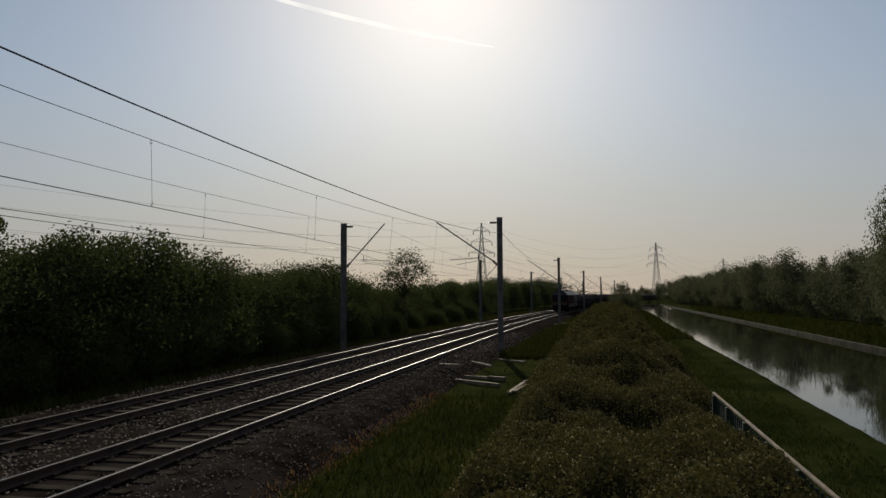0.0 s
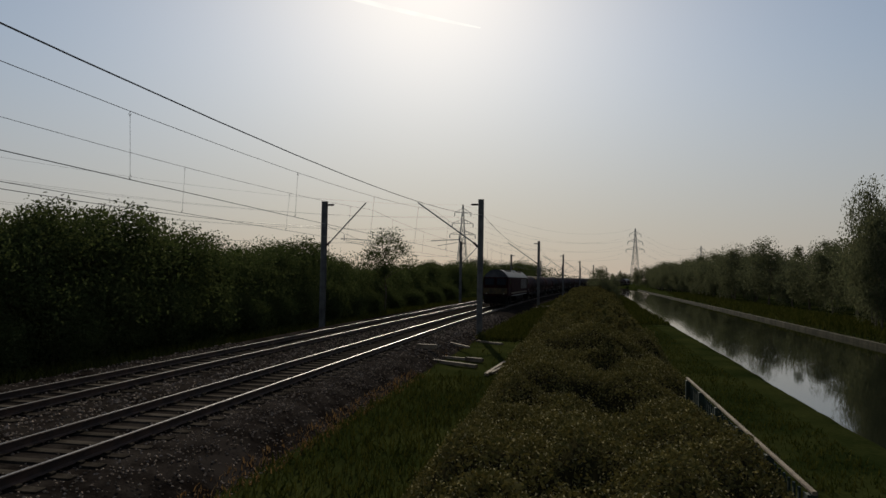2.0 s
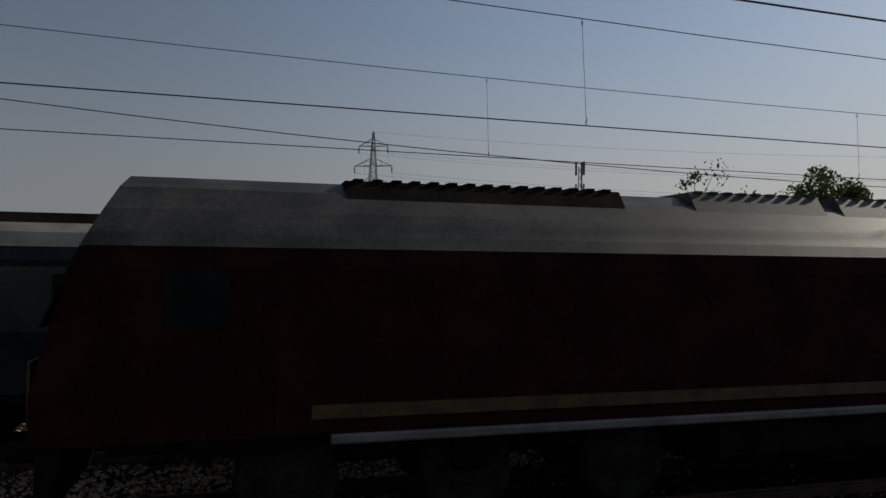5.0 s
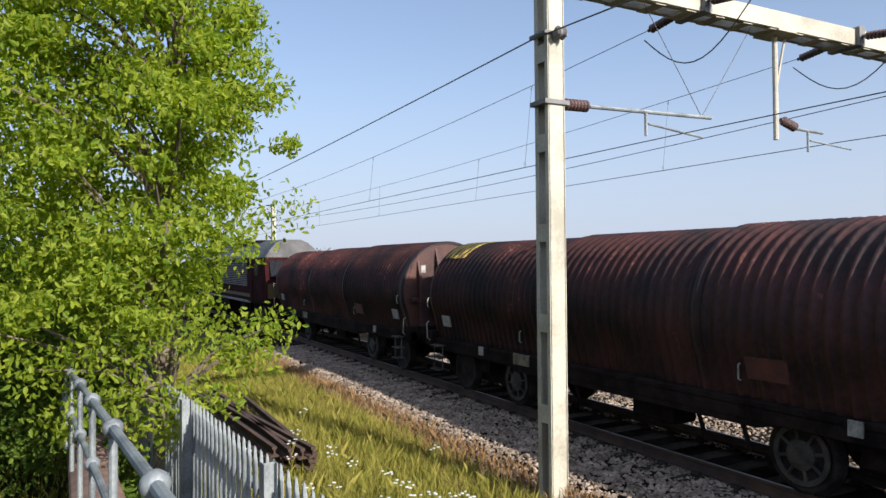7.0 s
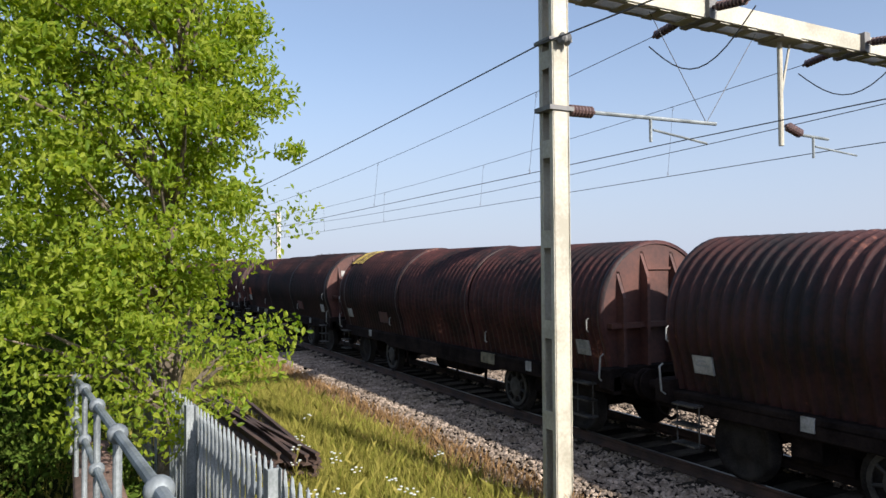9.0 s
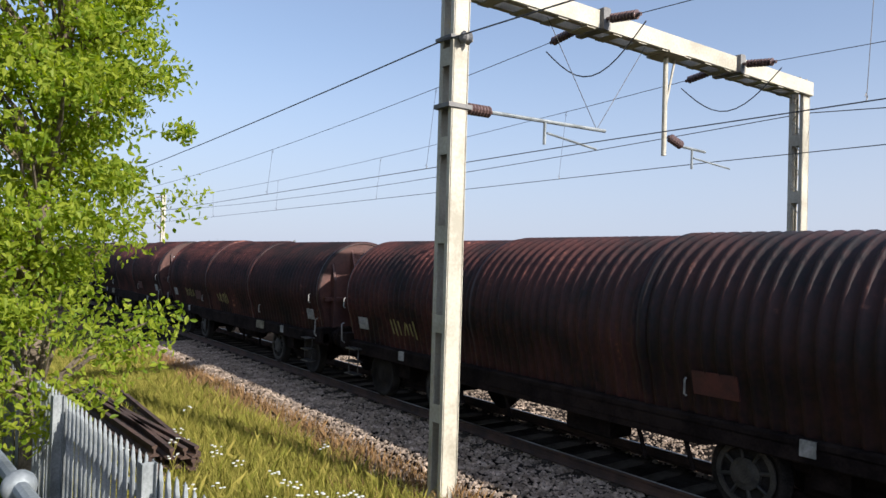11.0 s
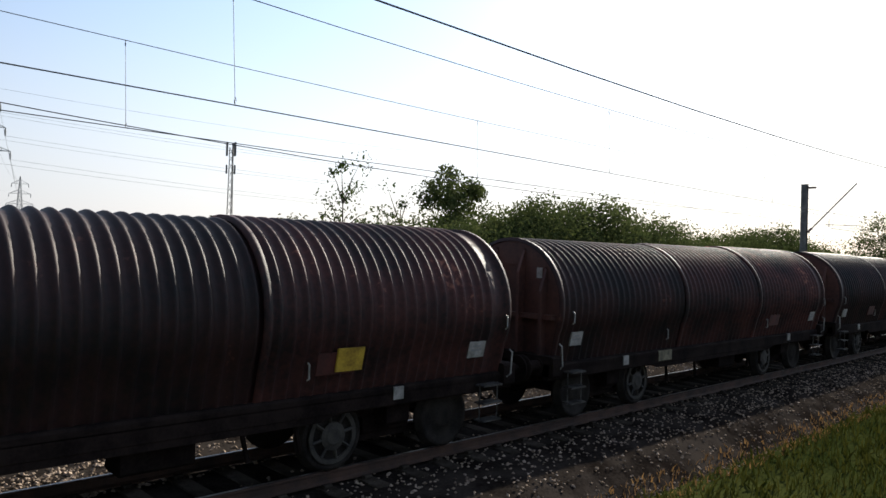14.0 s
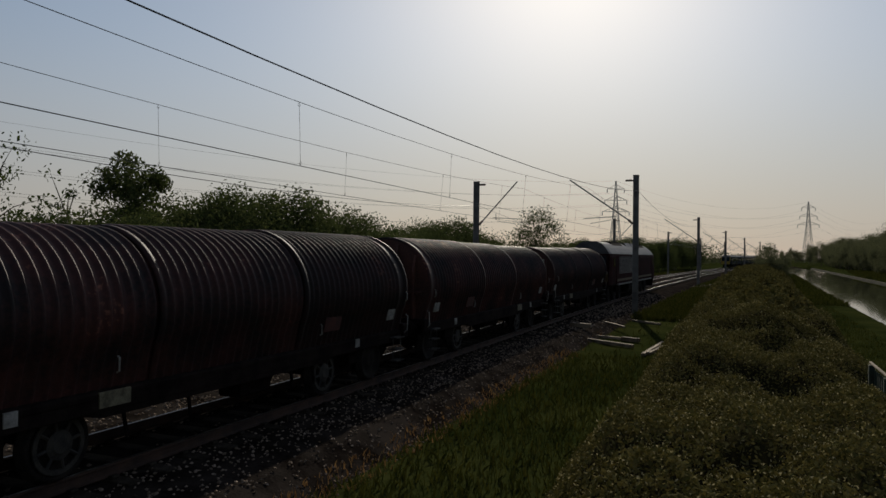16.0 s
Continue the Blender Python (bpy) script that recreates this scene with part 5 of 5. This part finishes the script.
def pylon(x, y, h, yaw):
    p = thing("pylon", "tall grey lattice electricity pylon on the horizon", "pylon", "pylons")
    s = Shape()
    w0, n = h * 0.085, 9
    r = max(0.07, h * 0.0028)

    def half(z):
        u = z / h
        return w0 * (1 - u / 0.62) + 0.028 * h * (u / 0.62) if u < 0.62 else 0.028 * h * (1 - (u - 0.62) / 0.38 * 0.8)
    zs = [h * (1 - (1 - k / n) ** 1.15) for k in range(n + 1)]
    cs = ((-1, -1), (1, -1), (1, 1), (-1, 1))
    for a, b in zip(zs, zs[1:]):
        for (cx, cy), (dx, dy) in zip(cs, cs[1:] + cs[:1]):
            ha, hb = half(a), half(b)
            s.tube((cx * ha, cy * ha, a), (cx * hb, cy * hb, b), r, 4)
            s.tube((cx * ha, cy * ha, a), (dx * hb, dy * hb, b), r * 0.7, 4)
            s.tube((dx * ha, dy * ha, a), (cx * hb, cy * hb, b), r * 0.7, 4)
            s.tube((cx * hb, cy * hb, b), (dx * hb, dy * hb, b), r * 0.6, 4)
    part("tower", s, PYLONGREY, p)
    for z, a in ((0.62, 0.165), (0.76, 0.135), (0.9, 0.105)):
        t = Shape()
        hz = half(z * h)
        for sg in (-1, 1):
            tip = (sg * a * h, 0, z * h)
            for cy in (-1, 1):
                t.tube((sg * hz, cy * hz, z * h), tip, r * 0.8, 4)
                t.tube((sg * hz, cy * hz, z * h + 0.05 * h), tip, r * 0.7, 4)
            for k in (0.35, 0.65):
                t.tube((sg * (hz + (a * h - hz) * k), 0, z * h), (sg * (hz + (a * h - hz) * k), 0, z * h + 0.05 * h * (1 - k)), r * 0.5, 4)
            t.lathe((tip[0], 0, z * h), (tip[0], 0, z * h - 0.05 * h), [(0, r), (0.2, r * 1.6), (0.5, r * 2.0), (0.9, r * 1.6), (1, r)], 6)
        part("cross_arm", t, PYLONGREY, p)
    p.matrix_basis = pose(x, y, -0.6, 0, 0, yaw)
    return p


def at(az, d):
    return -math.sin(radians(az)) * d, math.cos(radians(az)) * d


def build_pylons():
    spots = [(80.0, 250.0, 49.5, 65), (9.2, 450.0, 49.5, 20), (-4.3, 690.0, 52.0, 12), (-9.1, 1010.0, 51.0, 12), (77.5, 590.0, 51.0, 65)]
    feet = []
    for az, d, h, yaw in spots:
        x, y = at(az, d)
        pylon(x, y, h, yaw)
        feet.append((x, y, h, yaw))
    for i, j in ((0, 1), (1, 2), (2, 3), (0, 4)):
        for z, a in ((0.57, 0.165), (0.71, 0.135), (0.85, 0.105), (1.0, 0.0)):
            for sg in ((-1, 1) if a else (1,)):
                ends = []
                for x, y, h, yaw in (feet[i], feet[j]):
                    c = radians(yaw)
                    ends.append(Vector((x + sg * a * h * math.cos(c), y + sg * a * h * math.sin(c), z * h - 0.6)))
                pts = []
                for k in range(17):
                    u = k / 16
                    q = ends[0].lerp(ends[1], u)
                    q.z -= 11 * 4 * u * (1 - u)
                    pts.append(q)
                cable = Shape()
                cable.path(pts, 0.03, 4)
                tagged(put("power_cable", cable.mesh("power_cable", WIRE)), "thin power cable slung between the pylons", "power line", "power cables")

    x, y = at(63.54, 150.0)
    m = thing("telecom_mast", "slim grey lattice telephone mast with panel antennas", "mast")
    s = Shape()
    for k in range(16):
        z0, z1 = 1.5 * k, 1.5 * (k + 1)
        w0, w1 = 0.75 - 0.022 * k, 0.75 - 0.022 * (k + 1)
        tri = [(math.cos(a), math.sin(a)) for a in (0.3, 2.4, 4.5)]
        for (ax, ay), (bx, by) in zip(tri, tri[1:] + tri[:1]):
            s.tube((ax * w0, ay * w0, z0), (ax * w1, ay * w1, z1), 0.09, 5)
            s.tube((ax * w0, ay * w0, z0), (bx * w1, by * w1, z1), 0.05, 4)
    part("lattice", s, MASTDARK, m)
    for k in range(3):
        a = 0.3 + 2.1 * k
        s = Shape()
        c, e = 0.95 * math.cos(a), 0.95 * math.sin(a)
        s.box(c - 0.2, c + 0.2, e - 0.15, e + 0.15, 22.2, 25.0, 0.05)
        part("antenna", s, MASTDARK, m, "grey panel antenna")
        s = Shape()
        s.box(c - 0.15, c + 0.15, e - 0.12, e + 0.12, 18.6, 20.4, 0.05)
        part("antenna", s, MASTDARK, m, "short grey panel antenna")
    m.matrix_basis = pose(x, y, -0.6)


# ---- fences, handrails, clutter ----
def palisade(x0, y0, x1, y1, top, height, label, group):
    f = thing("palisade_fence", label, "fence", group)
    d = Vector((x1 - x0, y1 - y0, 0))
    n = int(d.length / 0.155)
    s = Shape()
    prof = [(-0.034, 0.0), (-0.018, 0.02), (0.0, 0.006), (0.018, 0.02), (0.034, 0.0)]
    outer = [(x, y + 0.004) for x, y in prof]
    ring = prof + outer[::-1]
    s.loft([[(x, y, z) for x, y in ring] for z in (-height, -0.12)] + [[(x * 0.9, y, -0.1 + 0.05 * (abs(x) < 0.01) - 0.02 * (abs(x) > 0.03)) for x, y in ring], [(x * 0.35, y * 0.6 + 0.004, 0.0 - 0.5 * abs(x)) for x, y in ring]])
    pale = s.mesh("pale", GALV)
    rz = math.degrees(math.atan2(d.y, d.x))
    rng = random.Random(3)
    for k in range(n):
        q = Vector((x0, y0, 0)) + d * ((k + 0.5) / n)
        put("pale", pale, f, pose(q.x, q.y, top + rng.uniform(-0.012, 0.012), rng.uniform(-0.8, 0.8), rng.uniform(-0.7, 0.7), rz))
    nr = d.normalized().cross(Vector((0, 0, 1)))
    for z in (top - 0.35, top - height + 0.35):
        r = Shape()
        a, b = Vector((x0, y0, z)) + nr * 0.03, Vector((x1, y1, z)) + nr * 0.03
        r.loft([[p + nr * u + Vector((0, 0, v)) for u, v in ((-0.025, -0.025), (-0.018, -0.025), (-0.018, 0.018), (0.025, 0.018), (0.025, 0.025), (-0.025, 0.025))] for p in (a, b)])
        part("rail", r, GALV, f)
    k = 0.0
    while k <= d.length:
        q = Vector((x0, y0, 0)) + d * (k / d.length) - nr * 0.09
        p = Shape()
        p.box(-0.05, 0.05, -0.05, -0.043, top - height - 0.2, top + 0.02), p.box(-0.05, 0.05, 0.043, 0.05, top - height - 0.2, top + 0.02), p.box(-0.004, 0.004, -0.05, 0.05, top - height - 0.2, top + 0.02)
        part("post", p, GALV, f, m=pose(q.x, q.y, 0, 0, 0, rz))
        k += 2.75
    return f


def ball_rail(points, drop, label):
    """Tubular handrail: round knuckles on the posts, two rails."""
    h = thing("handrail", label, "handrail", "tubular handrails")
    pts = [Vector(p) for p in points]
    for a, b in zip(pts, pts[1:]):
        for e in (0.0, 0.45):
            r = Shape()
            r.tube(a - Vector((0, 0, e)), b - Vector((0, 0, e)), 0.026, 10)
            part("rail", r, GALV, h, smooth=False)
    for p in pts:
        s = Shape()
        s.tube(p - Vector((0, 0, drop)), p, 0.024, 10)
        post = part("post", s, GALV, h)
        for e in (0.0, 0.45):
            b = Shape()
            b.ball(p - Vector((0, 0, e)), 0.055, 14)
            part("knuckle", b, GALV, post, "round cast knuckle joint", smooth=True)
    return h


def build_lineside():
    palisade(-1.56, -3.2, -1.08, -11.6, 1.36, 1.85, "grey galvanised steel palisade fence with pointed pales", "palisade fences")
    pts = [(-0.37 + 0.05 * k, -2.1 - 1.5 * k, 2.11 - 0.1 * k) for k in range(8)]
    ball_rail(pts, 1.05, "grey galvanised tubular handrail with round knuckles on a brick wall")
    wall = tagged(new("ramp_wall"), "low dark brick ramp wall with rounded coping", "wall", kind="structure")
    w = Shape()
    w.loft([[(x, y, z) for x, z in ((-0.56, -0.9), (-0.12, -0.9), (-0.12, 0.95 - 0.066 * (-y - 1)), (-0.56, 0.95 - 0.066 * (-y - 1)))] for y in (-1.2, -13.0)])
    part("wall_core", w, BRICKM, wall)
    b = Shape()
    b.loft([[(-0.34 + 0.25 * math.cos(a), y, 0.1 * math.sin(a)) for a in [math.pi * k / 8 for k in range(9)]] for y in (0, 0.004, 0.096, 0.1)])
    cb = b.mesh("coping_brick", BRICKM)
    for k in range(105):
        y = -1.3 - 0.11 * k
        put("coping_brick", cb, wall, pose(0, y, 0.952 - 0.066 * (-y - 1), 0, 0, 0))
    # the pale top rail beside the canal path; its colour stands for sky sheen
    f = thing("path_fence", "pale top rail of a fence by the canal path, sky sheen in its colour", "fence", "palisade fences")
    r = Shape()
    r.box(-0.021, 0.021, 0, 6.8, -0.016, 0.016, 0.007)
    part("top_rail", r, TIMBER, f, "rail with the sky's sheen put into its colour", pose(1.86, 6.2, 1.2))
    for k in range(6):
        p = Shape()
        p.box(-0.04, 0.04, -0.04, 0.04, -1.5, -0.03)
        part("post", p, PICKET, f, m=pose(1.86, 6.3 + 1.32 * k, 1.2))
    for k in range(43):
        p = Shape()
        p.box(-0.01, 0.01, -0.02, 0.02, -1.2, -0.1)
        part("bar", p, PICKET, f, m=pose(1.9, 6.3 + 0.155 * k, 1.2))
    # stacked old rails by the fence
    rng = random.Random(2)
    prof = [(-0.07, 0), (0.07, 0), (0.07, 0.02), (0.014, 0.045), (0.014, 0.11), (0.036, 0.125), (0.036, 0.16), (-0.036, 0.16), (-0.036, 0.125), (-0.014, 0.11), (-0.014, 0.045), (-0.07, 0.02)]
    for k in range(14):
        s = Shape()
        s.loft([[(x, y, z) for x, z in prof] for y in (0, -rng.uniform(5.0, 6.2))])
        o = put("old_rail", s.mesh("old_rail", RUST))
        tagged(o, "rusty scrap rail lying in a stack on the grass", "scrap rail", "stacked scrap rails")
        layer = k // 5
        o.matrix_basis = pose(-2.75 - 0.17 * (k % 5) - 0.06 * layer, -11.6 + rng.uniform(-0.2, 0.3), -0.5 + 0.165 * layer, 0, 0, 3 + rng.uniform(-4.5, 4.5))
    # old sleepers and boards dropped beside the line
    for x, y, l, rz, w in ((-5.2, 28.3, 3.3, -33, 0.16), (-6.4, 30.4, 0.9, -10, 0.22), (-5.4, 30.2, 2.2, -20, 0.13), (-4.2, 29.5, 0.8, -25, 0.2), (-5.9, 34.4, 3.6, -58, 0.12), (-3.05, 27.3, 4.0, 86, 0.13), (-2.85, 27.2, 3.0, 83, 0.12), (-2.62, 27.0, 2.2, 88, 0.12), (-2.4, 28.0, 3.4, 92, 0.13), (-2.22, 27.8, 3.2, 95, 0.12), (-4.6, 38.0, 2.0, -40, 0.12), (-3.2, 84.0, 5.2, 4, 0.3), (-2.6, 87.0, 4.0, 0, 0.3), (-3.0, 90.0, 4.4, 2, 0.3)):
        s = Shape()
        s.box(-l / 2, l / 2, -w / 2, w / 2, 0, w * 0.8, 0.015)
        o = put("timber_baulk", s.mesh("timber_baulk", TIMBER))
        tagged(o, "weathered pale timber baulk lying on dark earth", "timber", "loose timbers")
        o.matrix_basis = pose(x, y, ground_z(x, y) + 0.01, 0, 0, rz)


def build_contrail():
    """A faint old vapour trail, four kilometres off."""
    m = bpy.data.materials.new("vapour")
    m.use_nodes = True
    n, l = m.node_tree.nodes, m.node_tree.links
    em, tr, mx, nz, uv = n.new("ShaderNodeEmission"), n.new("ShaderNodeBsdfTransparent"), n.new("ShaderNodeMixShader"), n.new("ShaderNodeTexNoise"), n.new("ShaderNodeTexCoord")
    # the trail's emission stands in for sunlight falling on it
    em.inputs[0].default_value, em.inputs[1].default_value = (1, 0.98, 0.95, 1), 2.1
    nz.inputs["Scale"].default_value = 0.008
    mr = n.new("ShaderNodeMapRange")
    mr.inputs[1].default_value, mr.inputs[2].default_value, mr.inputs[3].default_value, mr.inputs[4].default_value = 0.25, 0.6, 0.05, 0.55
    l.new(uv.outputs["Object"], nz.inputs["Vector"]), l.new(nz.outputs[0], mr.inputs[0]), l.new(mr.outputs[0], mx.inputs[0])
    l.new(tr.outputs[0], mx.inputs[1]), l.new(em.outputs[0], mx.inputs[2]), l.new(mx.outputs[0], n["Material Output"].inputs[0])
    v = []
    for k in range(15):
        u = k / 14
        az, el = 30 - 22 * u, 23.4 - 3.9 * u
        for e, dw in ((-1, 1), (1, 1)):
            q = el + e * 0.17 * (1 - 0.75 * abs(2 * u - 1) ** 3)
            v.append((-math.sin(radians(az)) * math.cos(radians(q)) * 4000, math.cos(radians(az)) * math.cos(radians(q)) * 4000, math.sin(radians(q)) * 4000))
    ob = put("vapour_trail", mesh_of("vapour_trail", v, [(2 * k, 2 * k + 1, 2 * k + 3, 2 * k + 2) for k in range(14)], m))
    ob.visible_shadow = False
    tagged(ob, "faint white vapour trail across the hazy sky", "sky", kind="structure")


# ---- the place ----
build_contrail()
build_ground()
build_tracks()
build_ballast()
build_hedges()
build_near_tree()
build_ramp_growth()
build_far_bank()
build_far_woods()
build_brambles()
build_grass()
build_overhead()
build_pylons()
build_lineside()
FLEET = build_trains()
motions()
